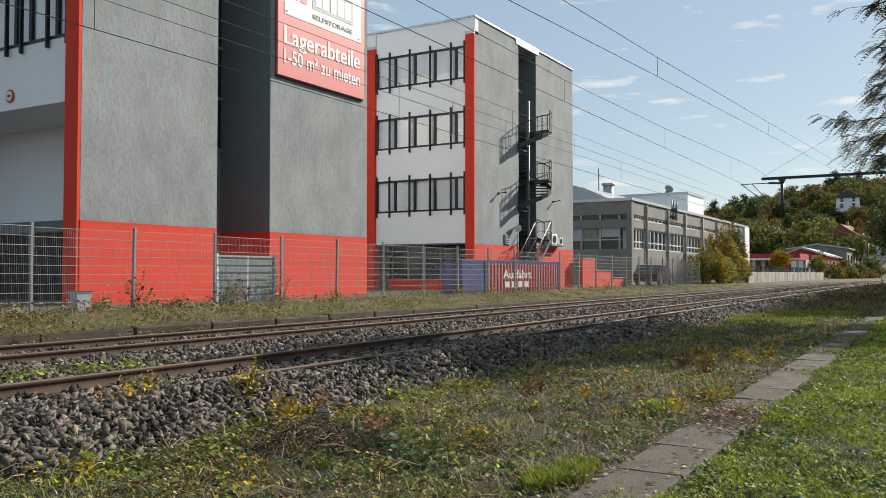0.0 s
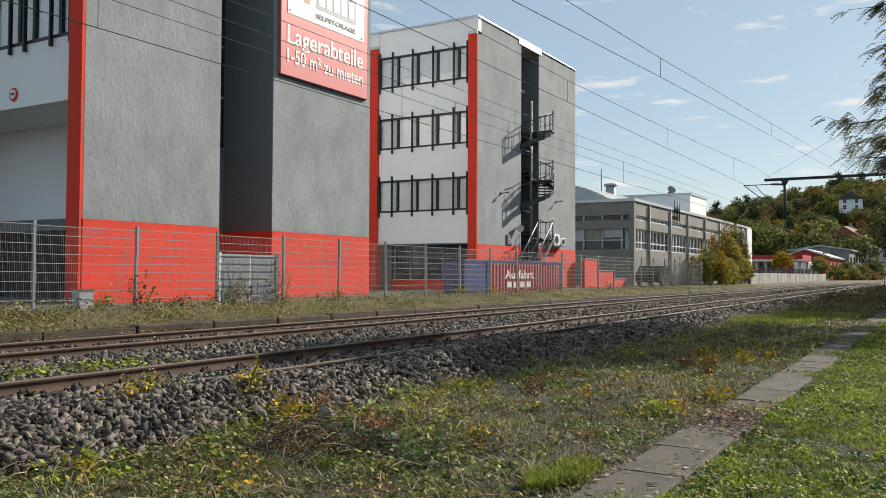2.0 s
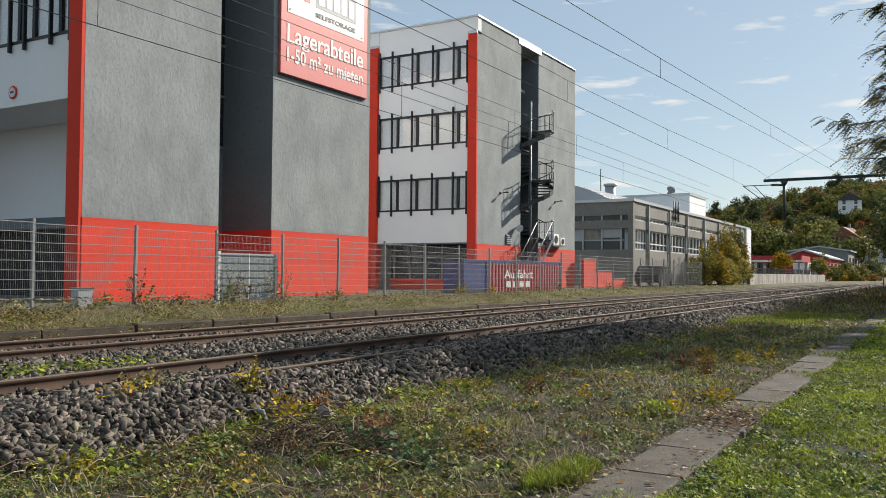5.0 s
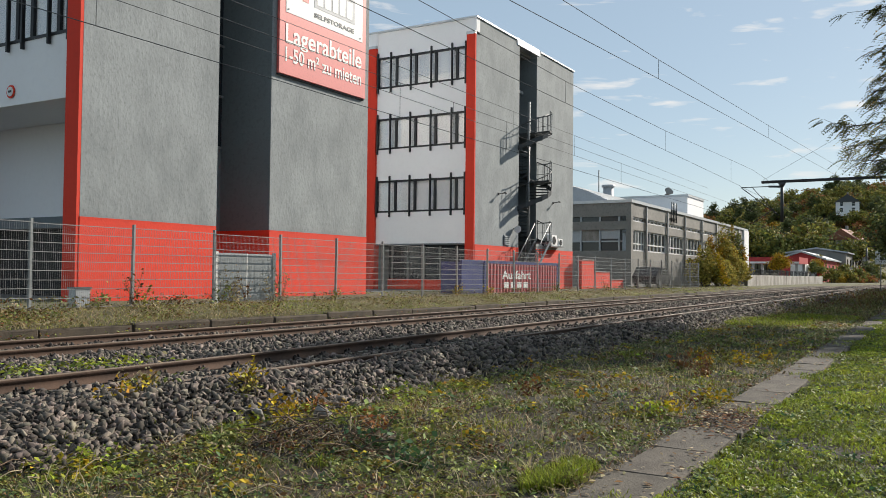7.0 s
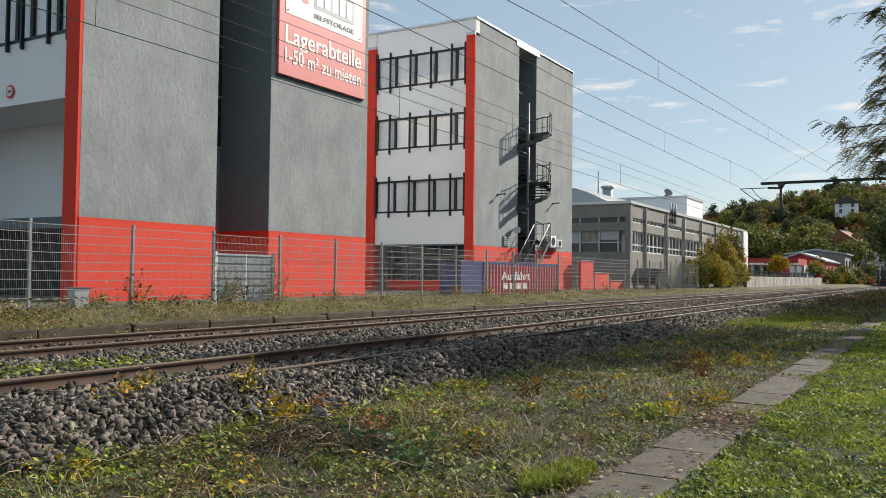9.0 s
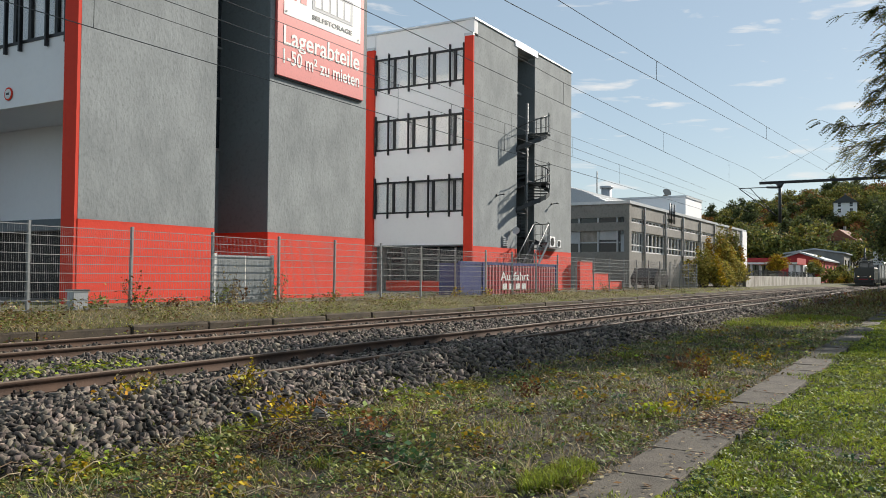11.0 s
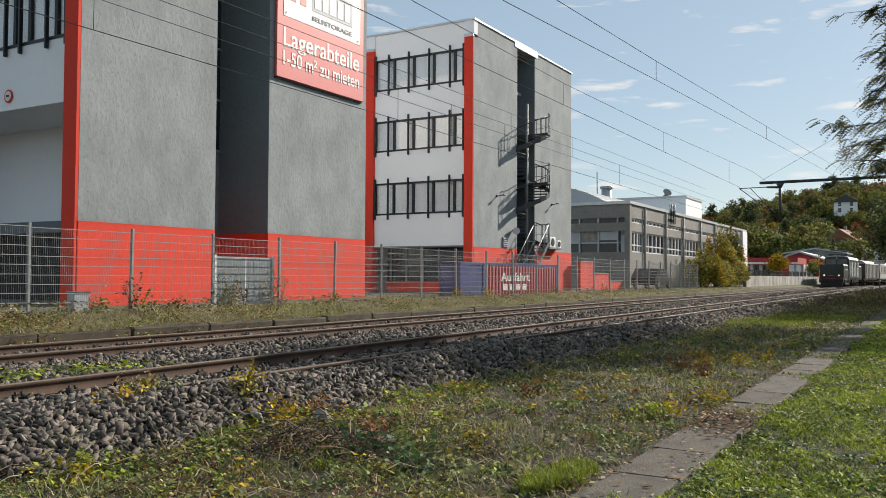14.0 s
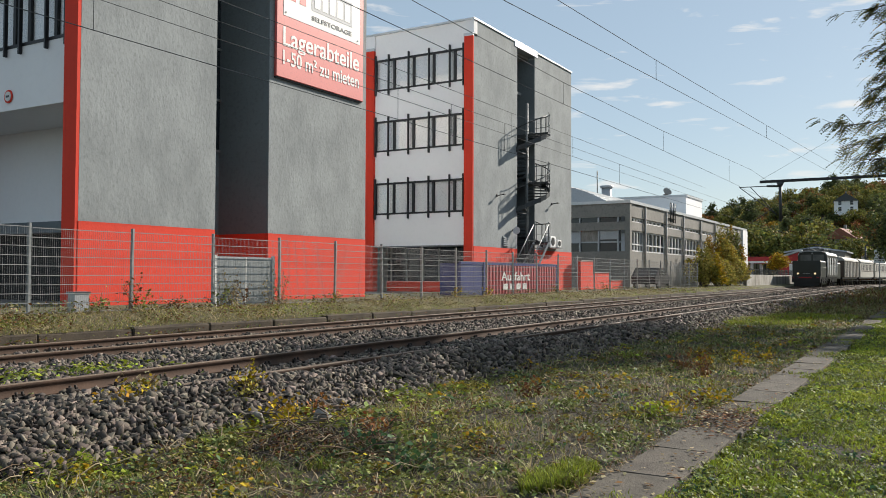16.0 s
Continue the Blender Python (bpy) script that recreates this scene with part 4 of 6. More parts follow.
def cabinet():
    c = thing("yard_gate", 0, 0, 0, "pale grey double-leaf sheet steel gate behind the fence", "gate")
    y = 16.02
    for a, b in ((15.68, 16.75), (16.77, 17.8)):
        leaf = part("gate_leaf", B(a, b, y, y + 0.03, 0.66, 1.93), GATE_GREY, c)
        bm = bmesh.new()
        n = 16
        for k in range(n):
            x = a + 0.05 + (b - a - 0.1) * k / (n - 1)
            box(bm, x - 0.012, x + 0.012, y - 0.003, y, 0.7, 1.9)
        part("sheet_ribs", bm, GATE_GREY, leaf)
        for z in (0.66, 1.87):
            part("edge_rail", B(a, b, y - 0.006, y, z, z + 0.05), SHED_GREY, leaf)
    part("meeting_bar", B(16.74, 16.78, y - 0.008, y, 0.66, 1.93), SIGN_WHITE, c)
    part("handle", B(16.83, 16.94, y - 0.06, y - 0.03, 0.97, 1.0), SIGN_WHITE, c)
    for x in (15.62, 17.8):
        part("gate_post", B(x, x + 0.09, y - 0.008, y + 0.06, 0.4, 1.97, bevel=0.004), SIGN_WHITE, c)
    j = thing("junction_box", 0, 0, 0, "small grey junction box beside the fence", "box")
    part("body", B(11.9, 12.3, 16.5, 16.75, 0.5, 1.02, bevel=0.02), SHED_GREY, j)
    part("lid", B(11.88, 12.32, 16.48, 16.77, 1.02, 1.06), GALVANISED, j)


cabinet()


def exit_barrier():
    b = thing("yard_container", 0, 0, 0, "low blue and faded red steel container behind the fence", "container")
    x0, x1, y0, y1, z0, z1 = 30.9, 41.4, 17.3, 18.4, 0.55, 2.05
    part("body", B(x0 + 0.1, x1 - 0.1, y0 + 0.08, y1, z0, z1 - 0.08), BLUE, b)
    part("top_rail", B(x0, x1, y0, y0 + 0.12, z1 - 0.12, z1), BLUE, b)
    part("end_panel", B(x0, x0 + 2.0, y0 + 0.02, y0 + 0.08, z0, z1 - 0.12), BLUE, b)
    for x in (x0 + 2.0, x1 - 0.25):
        part("corner_post", B(x, x + 0.25, y0 - 0.02, y0 + 0.1, z0, z1), BLUE, b)
    x = x0 + 2.35
    while x < x1 - 0.4:
        part("rib", B(x, x + 0.16, y0 + 0.0, y0 + 0.08, z0, z1 - 0.12, bevel=0.02), PINK, b)
        x += 0.32
    part("backing", B(x0 + 2.25, x1 - 0.25, y0 + 0.05, y0 + 0.078, z0, z1 - 0.12), SHED_RED, b)
    lettering("Ausfahrt", 34.67, 37.8, 1.22, 1.62, y0 - 0.004, SIGN_WHITE, b)
    for k in range(4):
        part("text_bar", B(34.9 + 0.7 * k, 35.35 + 0.7 * k, y0 - 0.01, y0 - 0.002, 0.8, 1.08), SIGN_WHITE, b)


exit_barrier()

for a, b, top in ((48.85, 51.0, 2.38), (51.0, 54.0, 1.65), (54.0, 56.8, 1.15)):
    w = thing("yard_wall", 0, 0, 0, "low red painted yard wall", "wall", "stepped yard walls")
    part("wall", B(a, b, 18.9, 19.2, 0.4, top), RENDER_RED, w)
    part("coping", B(a, b, 18.85, 19.25, top, top + 0.06), CONCRETE_LIGHT, w)

sg = thing("height_limit_sign", 0, 0, 0, "round white height limit sign with a red rim", "sign")
bm = bmesh.new()
rod(bm, (14.15, 22.72, 6.5), (14.17, 22.72, 6.5), 0.19, 24)
part("rim", bm, RED_PAINT, sg)
bm = bmesh.new()
rod(bm, (14.135, 22.72, 6.5), (14.15, 22.72, 6.5), 0.14, 24)
part("disc", bm, SIGN_WHITE, sg)
part("text_bar", B(14.125, 14.135, 22.65, 22.79, 6.47, 6.53), DARK_STEEL, sg)


def car(x, y, z, paint, label):
    c = thing("parked_car", x, y, z, label, "car")
    bm = bmesh.new()
    prism(bm, [(-2.1, 0.3), (2.1, 0.3), (2.15, 0.75), (1.2, 0.92), (0.6, 1.42), (-1.2, 1.45), (-1.95, 0.95), (-2.15, 0.8)], 1, -0.85, 0.85)
    part("body", bm, paint, c)
    for s in (-1, 1):
        part("side_window", B(-1.2, 0.6, s * 0.85 - 0.01, s * 0.85 + 0.01, 0.95, 1.35), GLASS_DARK, c)
        for xx in (-1.35, 1.35):
            bm = bmesh.new()
            rod(bm, (xx, s * 0.72, 0.32), (xx, s * 0.88, 0.32), 0.32, 18)
            w = part("wheel", bm, BLACK_STEEL, c)
            bm = bmesh.new()
            rod(bm, (xx, s * 0.85, 0.32), (xx, s * 0.9, 0.32), 0.2, 14)
            part("rim", bm, GALVANISED, w)


car(59.5, 17.6, 0.6, BLACK_STEEL, "dark parked car behind the fence")

# tower block behind the office
tw = thing("white_tower", 0, 0, 0, "white rendered block behind the office with roof equipment", "building")
part("wall", B(102, 110, 26, 40, 0.3, 11.1), WHITE_RENDER, tw)
part("roof", B(101.9, 110.1, 25.9, 40.1, 11.1, 11.35), ROOF_METAL, tw)
bm = bmesh.new()
rod(bm, (108, 25.95, 7.9), (108, 26.0, 7.9), 0.7, 20)
part("vent_opening", bm, BLACK_STEEL, tw)
bm = bmesh.new()
rod(bm, (104, 29, 11.35), (104, 29, 11.7), 0.3, 10)
rod(bm, (104, 29, 11.7), (103.7, 28.7, 12.0), 0.1, 20, 0.55)
part("roof_dish", bm, CONCRETE_GREY, tw)
bm = bmesh.new()
rod(bm, (78, 27.5, 7.0), (78, 27.5, 10.0), 0.5, 14)
rod(bm, (78, 27.5, 10.0), (78, 27.5, 10.2), 0.65, 14)
ch = tagged(part("roof_chimney", bm, SHED_GREY), "grey metal flue on a roof", "chimney")
bm = bmesh.new()
rod(bm, (74, 27, 7.0), (74, 27, 11.2), 0.05, 6)
an = tagged(part("roof_aerial", bm, DARK_STEEL), "thin steel aerial on a roof", "aerial")
fl = thing("wall_flues", 0, 0, 0, "four dark flue pipes on the office wall", "pipes")
for k in range(4):
    part("flue", rod(bmesh.new(), (70.74 + 0.5 * k, 19.34, 6.0), (70.74 + 0.5 * k, 19.34, 7.7), 0.045, 8), DARK_STEEL, fl)
part("flue_bracket", B(70.6, 72.4, 19.38, 19.5, 6.3, 6.36), DARK_STEEL, fl)

# ---- overhead line ----


def wire(name, pts, r, label):
    bm = bmesh.new()
    tube(bm, pts, r * 0.8, 5)
    return tagged(part(name, bm, WIRE_DARK), label, "cable", "overhead wires")


def run(y, z, x0=-20, x1=67, far=True):
    pts = [(x, y, z) for x in (x0, x1)]
    if far:
        pts += [(x, y + float(bend(x)), z) for x in range(75, 300, 15)]
    return pts


wire("contact_wire", run(12.1, 5.53), 0.011, "copper contact wire over the far track")
wire("messenger_wire", run(12.1, 6.43, far=False), 0.009, "thin carrying wire over the far track")
wire("feeder_wire", run(15.5, 7.38, far=False), 0.011, "thin feeder cable over the platform")
wire("feeder_wire", run(15.5, 8.37, far=False), 0.011, "thin feeder cable over the platform")
wire("catenary_wire", [(-20, 12.1, 8.0), (62, 12.1, 7.93), (67, 12.9, 8.3), (120, 12.5, 8.0), (280, 16, 8.0)], 0.013, "carrying cable slung between gantries")
wire("catenary_wire", [(-20, 12.1, 9.9), (5, 12.1, 9.15), (19, 12.1, 8.87), (29.5, 12.1, 8.78), (43, 12.1, 8.96), (59, 12.1, 9.4), (67, 12.1, 9.6), (100, 12.6, 9.3)], 0.013, "carrying cable slung between gantries")
wire("catenary_wire", [(-10, 6, 4.9), (12.25, 6, 5.93), (20.7, 6, 6.39), (36.6, 6, 7.2), (67, 6, 8.7), (140, 6.4, 7.6)], 0.009, "near carrying cable rising to the gantry")
wire("catenary_wire", [(-10, 6, 5.5), (14.5, 6, 6.58), (20.7, 6, 6.87), (36.6, 6, 7.72), (67, 6, 9.4), (140, 6.4, 8.2)], 0.009, "near carrying cable rising to the gantry")
for x, y, z0, z1 in ((20.7, 6, 6.39, 6.87), (36.6, 6, 7.2, 7.72), (43, 12.1, 7.95, 8.96), (59, 12.1, 7.93, 9.4), (29.5, 12.1, 7.96, 8.78), (21.0, 12.1, 5.53, 6.43), (18.2, 12.1, 5.53, 6.43), (24.5, 12.1, 5.53, 6.43), (36, 12.1, 5.53, 6.43), (32, 15.5, 7.38, 8.37), (39, 15.5, 7.38, 8.37), (9.0, 12.1, 5.53, 6.43)):
    wire("dropper", [(x, y, z0), (x, y, z1)], 0.008, "thin dropper between two wires")
wire("guy_wire", [(67, 11.4, 8.8), (67, 3.0, 13.5)], 0.012, "slanting steel guy cable at the gantry")

g = thing("catenary_gantry", 0, 0, 0, "dark steel gantry carrying the overhead line", "gantry")
part("beam", B(66.88, 67.12, -2.0, 11.5, 8.54, 8.74, bevel=0.02), BLACK_STEEL, g)
bm = bmesh.new()
rod(bm, (67, -1.6, 0), (67, -1.6, 8.5), 0.2, 12, 0.16)
part("mast", bm, DARK_STEEL, g)
bm = bmesh.new()
rod(bm, (67, 10.05, 5.6), (67, 10.05, 8.5), 0.11, 10)
rod(bm, (67, 10.05, 8.2), (67, 10.05, 8.55), 0.11, 10, 0.3)
part("hanging_post", bm, DARK_STEEL, g)
bm = bmesh.new()
rod(bm, (67, 10.05, 8.25), (67, 11.0, 8.3), 0.08, 8)
tube(bm, [(67, 11.0, 8.3), (67, 13.0, 8.3)], 0.035)
tube(bm, [(67, 10.3, 6.1), (67, 13.0, 8.3)], 0.035)
tube(bm, [(67, 10.3, 6.1), (67, 12.2, 8.3)], 0.03)
tube(bm, [(67, 10.6, 6.6), (67, 12.1, 5.6)], 0.03)
part("cantilever", bm, DARK_STEEL, g)
for x, y0, y1, z in ((215, -5, 14, 8.6),):
    g2 = thing("catenary_gantry", 0, 0, 0, "dark steel gantry carrying the overhead line", "gantry")
    part("beam", B(x - 0.12, x + 0.12, y0, y1, z, z + 0.28), BLACK_STEEL, g2)
    for y in (y0, y1):
        bm = bmesh.new()
        rod(bm, (x, y, 0), (x, y, z), 0.17, 10)
        part("mast", bm, DARK_STEEL, g2)

# ---- ballast ----
rng = np.random.default_rng(7)


def rough_stone(seed):
    """A broken lump of stone about one unit across."""
    r = np.random.default_rng(seed)
    bm = bmesh.new()
    p = r.normal(0, 1, (9, 3))
    p = p / np.linalg.norm(p, axis=1)[:, None] * r.uniform(0.42, 0.7, (9, 1)) * r.uniform(0.5, 1.35, 3)
    for q in p:
        bm.verts.new(q)
    bmesh.ops.convex_hull(bm, input=list(bm.verts))
    bmesh.ops.delete(bm, geom=[q for q in bm.verts if not q.link_faces], context="VERTS")
    bmesh.ops.triangulate(bm, faces=list(bm.faces))
    bm.verts.index_update()
    v = np.array([q.co for q in bm.verts])
    f = np.array([[k.index for k in q.verts] for q in bm.faces])
    bm.free()
    return v, f


STONES = [rough_stone(100 + i) for i in range(12)]


def turns(n, tilt=math.pi):
    """Random turning matrices."""
    a, b, c = rng.uniform(0, math.tau, n), rng.uniform(-tilt, tilt, n), rng.uniform(-tilt, tilt, n)
    ca, sa, cb, sb, cc, sc = np.cos(a), np.sin(a), np.cos(b), np.sin(b), np.cos(c), np.sin(c)
    m = np.empty((n, 3, 3))
    m[:, 0] = np.stack([ca * cb, ca * sb * sc - sa * cc, ca * sb * cc + sa * sc], -1)
    m[:, 1] = np.stack([sa * cb, sa * sb * sc + ca * cc, sa * sb * cc - ca * sc], -1)
    m[:, 2] = np.stack([-sb, cb * sc, cb * cc], -1)
    return m


def heap(name, pos, size, mats, label, category):
    """Many stones as one loose mass."""
    V, F, off = [], [], 0
    pick = rng.integers(0, len(STONES), len(pos))
    for k, (v, f) in enumerate(STONES):
        sel = np.where(pick == k)[0]
        if not len(sel):
            continue
        m = turns(len(sel))
        w = np.einsum("nij,vj->nvi", m, v) * size[sel, None, None] * np.array([1, 1, 0.8]) + pos[sel, None, :]
        V.append(w.reshape(-1, 3))
        F.append((f[None] + (np.arange(len(sel)) * len(v))[:, None, None] + off).reshape(-1, 3))
        off += len(sel) * len(v)
    ob = mesh_object(name, np.concatenate(V), np.concatenate(F), mats)
    return tagged(ob, label, category, kind="stuff")


def ballast_top(x, v):
    """The height of the stones across the line: a heaped shoulder by the meadow, then the beds."""
    shoulder = 0.27 - 0.04 * np.sin(x * 0.9) - 0.05 * smooth(12, 20, x)
    z = np.interp(v, [5.2, 5.55, 6.25, 6.62, 6.95, 8.2, 8.6, 10.0, 11.2, 12.9, 13.3, 13.5], [-0.02, 0.0, 0.24, 0.22, 0.14, 0.13, 0.2, 0.17, 0.15, 0.15, 0.2, 0.16])
    up = np.interp(v, [5.55, 6.25, 6.62, 6.8], [0, 1, 1, 0])
    return np.where((v > 5.55) & (v < 6.8), up * shoulder + (1 - up) * np.where(v > 6.4, 0.14, 0.0), z)


def spread(n, near, far, lo, hi):
    """Places along the line, thinning out with distance."""
    x = near * (far / near) ** rng.random(n)
    v = rng.uniform(lo, hi, n)
    return x, v


def ballast():
    X, V, S = [], [], []
    for n, a, b, lo, hi in ((15000, 3.6, 45, 5.35, 6.75), (5000, 4.2, 45, 6.95, 8.25), (11000, 5, 60, 8.45, 11.25), (6000, 6, 60, 11.45, 13.4), (4500, 40, 130, 5.5, 13.4)):
        x, v = spread(n, a, b, lo, hi)
        X.append(x), V.append(v), S.append(rng.uniform(0.05, 0.12, n) * (1 + 0.012 * x))
    X, V, S = (np.concatenate(q) for q in (X, V, S))
    keep = (V > 5.6) | (rng.random(len(V)) < (V - 5.2) / 0.5)
    X, V, S = X[keep], V[keep], S[keep]
    pos = np.stack([X, V + bend(X), ballast_top(X, V) + rng.uniform(-0.025, 0.03, len(X))], -1)
    heap("ballast", pos, S, [STONE], "grey and brown broken ballast stones along the rails", "gravel")


ballast()
# a body under the heaped shoulder
xs = np.arange(2, 60, 0.5)
vv = np.array([5.5, 5.9, 6.25, 6.6, 6.8])
Vb = np.array([(x, v, float(ballast_top(np.array(x), np.array(v))) - 0.035) for x in xs for v in vv])
fb = np.array([(i * 5 + j, (i + 1) * 5 + j, (i + 1) * 5 + j + 1, i * 5 + j + 1) for i in range(len(xs) - 1) for j in range(4)])
tagged(mesh_object("ballast_shoulder", Vb, fb, [BALLAST_BED], None, True), "heaped ballast shoulder beside the rail", "gravel", kind="structure")

# stones that lie singly on the shoulder
loose = thing("ballast_stones", 0, 0, 0, "loose broken ballast stones heaped beside the rail", "stones")
meshes = []
for v, f in STONES[:6]:
    me = bpy.data.meshes.new("stone")
    me.from_pydata([tuple(p) for p in v], [], [tuple(int(i) for i in q) for q in f])
    me.materials.append(STONE)
    meshes.append(me)
for i in range(290):
    x, v = random.uniform(3.4, 7.5), random.uniform(5.6, 6.6)
    k = random.uniform(0.06, 0.1)
    z = float(ballast_top(np.array(x), np.array(v))) + 0.02
    shared("stone", meshes[i % 6], loose, pose(x, v, z, random.uniform(0, 360), random.uniform(0, 360), random.uniform(0, 360)) @ Matrix.Diagonal((k, k, k * 0.8, 1)))

# ---- low plants ----


def blades(pos, length, width, lean):
    """Narrow leaves, each a bent strip of two faces, standing at the places given."""
    n = len(pos)
    a = rng.uniform(0, math.tau, n)
    out = np.stack([np.cos(a), np.sin(a), np.zeros(n)], -1)
    side = np.stack([-np.sin(a), np.cos(a), np.zeros(n)], -1) * width[:, None] / 2
    up = np.array([0, 0, 1.0])
    k = (length * lean)[:, None]
    h = (length * np.sqrt(np.maximum(0.02, 1 - lean ** 2)))[:, None]
    m = pos + out * k * 0.35 + up * h * 0.6
    t = pos + out * k + up * h
    v = np.stack([pos - side, pos + side, m + side * 0.8, m - side * 0.8, t + side * 0.15, t - side * 0.15], 1)
    f = np.array([[0, 1, 2, 3], [3, 2, 4, 5]])
    return v.reshape(-1, 3), (f[None] + (np.arange(n) * 6)[:, None, None]).reshape(-1, 4)


def leaves(pos, size, tilt=1.0, long=1.6):
    """Small flat leaves, each a folded lozenge of two faces, turned every way."""
    n = len(pos)
    base = np.array([[0, -0.5 * long, 0], [0.5, 0.0, 0.12], [0, 0.5 * long, 0], [-0.5, 0.0, 0.12]])
    w = np.einsum("nij,vj->nvi", turns(n, tilt), base) * size[:, None, None] + pos[:, None, :]
    f = np.array([[0, 1, 2, 3]])
    return w.reshape(-1, 3), (f[None] + (np.arange(n) * 4)[:, None, None]).reshape(-1, 4)


def patch(x, y, s, o=0.0):
    """Broad uneven patches from 0 to 1."""
    return 0.5 + 0.25 * (np.sin(x * s + 1.3 + o) * np.cos(y * s * 1.3 - o) + np.sin(x * s * 2.3 - y * s * 1.7 + o * 2) + 0.6 * np.sin((x + y) * s * 4.1 + o))


def field(n, near, far, y0, y1):
    """Places on the meadow between two lines, crowding towards the near end."""
    x = near * (far / near) ** (rng.random(n) ** 0.9)
    y = rng.uniform(y0, y1, n)
    return x, y


def off_path(x, y):
    # soil and moss have crept over the slabs here and there
    edge = 0.03 * np.sin(x * 5) + 0.04 * np.sin(x * 1.9)
    grown = patch(x, y, 1.7, 3.0) > np.where(x > 13.5, 0.4, np.where((x > 7.8) & (x < 9.4), 0.3, 0.8))
    return (y < 1.57 + edge) | (y > 2.04 + edge) | (grown & (x > 5))


def meadow():
    groups = []
    # lawn beside the path
    x, y = field(66000, 2.4, 40, 0.2, 1.86)
    keep = patch(x, y, 2.6, 6.0) + rng.normal(0, 0.12, len(x)) > 0.24
    groups.append(("lawn_grass", x[keep], y[keep], GRASS, GRASS_BRIGHT, 0.045, 0.006, 0.75, "short green lawn grass", 0.74))
    # rough meadow between path and ballast
    x, y = field(30000, 2.2, 48, 1.86, 5.9)
    groups.append(("meadow_grass", x, y, GRASS, STRAW, 0.075, 0.007, 0.8, "rough olive meadow grass", 0.45))
    x, y = field(13000, 2.2, 40, 1.86, 5.9)
    groups.append(("dry_stalks", x, y, STRAW, BROWN_LEAF, 0.13, 0.005, 0.97, "flattened dry stalks and straw", 0.3))
    x, y = field(26000, 36, 130, -3.0, 6.2)
    groups.append(("far_meadow_grass", x, y, GRASS, BROWN_LEAF, 0.1, 0.01, 0.85, "rough meadow grass along the line", 0.5))
    for name, x, y, m1, m2, length, width, lean, label, share in groups:
        ok = off_path(x, y) & (patch(x, y, 3.7, 4.0) + rng.normal(0, 0.2, len(x)) > (-1.0 if "lawn" in name else 0.22))
        x, y = x[ok], y[ok]
        n = len(x)
        grow = 1 + 0.05 * x
        y = y + bend(x)
        z = ground_z(x, y) + np.where((y > 5.55) & (y < 6.8), ballast_top(x, y), 0) * 0.9
        p = np.stack([x, y, z], -1)
        bump = patch(x, y, 2.1, 1.0)
        if length:
            v, f = blades(p, length * grow ** 0.5 * rng.uniform(0.5, 1.4, n) * (0.6 + 0.8 * bump), width * grow * rng.uniform(0.7, 1.4, n), np.clip(rng.normal(lean, 0.15, n), 0.1, 0.995))
            per = 2
        else:
            p[:, 2] += rng.uniform(0.0, 0.07, n) * (0.5 + bump)
            v, f = leaves(p, width * grow ** 0.8 * rng.uniform(0.6, 1.5, n), 0.7)
            per = 1
        choose = (patch(x, y, 0.9, 2.0) + rng.normal(0, 0.25, n) > 1 - share).astype(int)
        tagged(mesh_object(name, v, f, [m1, m2], np.repeat(choose, per)), label, "plants", kind="stuff")


def rosettes(name, n, near, far, y0, y1, each, radius, height, size, mats, shares, label, seed, thin=-1.0):
    """Low leafy plants: domes of small leaves, each plant of one kind, in drifts with gaps between."""
    x, y = field(n, near, far, y0, y1)
    ok = off_path(x, y) & (patch(x, y, 1.9, seed) + rng.normal(0, 0.16, n) > thin)
    x, y = x[ok], y[ok]
    n = len(x)
    kind = np.argmax(rng.gumbel(0, 0.55, (n, len(mats))) + np.log(np.array(shares))[None] + 1.6 * np.stack([patch(x, y, 0.8 + 0.37 * k, seed + 2.1 * k) for k in range(len(mats))], -1), 1)
    grow = (1 + 0.05 * x) * rng.uniform(0.6, 1.5, n)
    tall = height * rng.uniform(0.4, 1.5, n) * (0.4 + patch(x, y, 2.9, seed + 1))
    who = np.repeat(np.arange(n), each)
    a, d = rng.uniform(0, math.tau, len(who)), np.sqrt(rng.random(len(who)))
    rr = radius * grow[who]
    px, py = x[who] + rr * d * np.cos(a), y[who] + rr * d * np.sin(a)
    sel = off_path(px, py)
    who, px, py, d = who[sel], px[sel], py[sel], d[sel]
    pz = ground_z(px, py + bend(px)) + tall[who] * (1.05 - d ** 2) * rng.uniform(0.3, 1.0, len(who)) + 0.006
    pz = pz + np.where(py > 5.55, np.maximum(0, ballast_top(px, py) - 0.13) * 0.9, 0)
    v, f = leaves(np.stack([px, py + bend(px), pz], -1), size * grow[who] ** 0.8 * rng.uniform(0.55, 1.4, len(who)), 0.75, 1.7)
    tagged(mesh_object(name, v, f, mats, kind[who]), label, "plants", kind="stuff")


meadow()
rosettes("lawn_herbs", 4800, 2.4, 36, 0.2, 1.62, 12, 0.055, 0.045, 0.0165, [HERB, DEEP_HERB, GRASS_BRIGHT, STRAW], (1.0, 0.45, 1.0, 0.14), "clover and small weeds in the lawn", 2.0, 0.3)
rosettes("meadow_herbs", 6600, 2.6, 44, 2.02, 5.75, 12, 0.065, 0.07, 0.0175, [HERB, DEEP_HERB, TREE_OLIVE, BROWN_LEAF, STRAW], (1.0, 0.45, 0.6, 0.34, 0.3), "low green weeds with withered leaves", 5.0, 0.33)
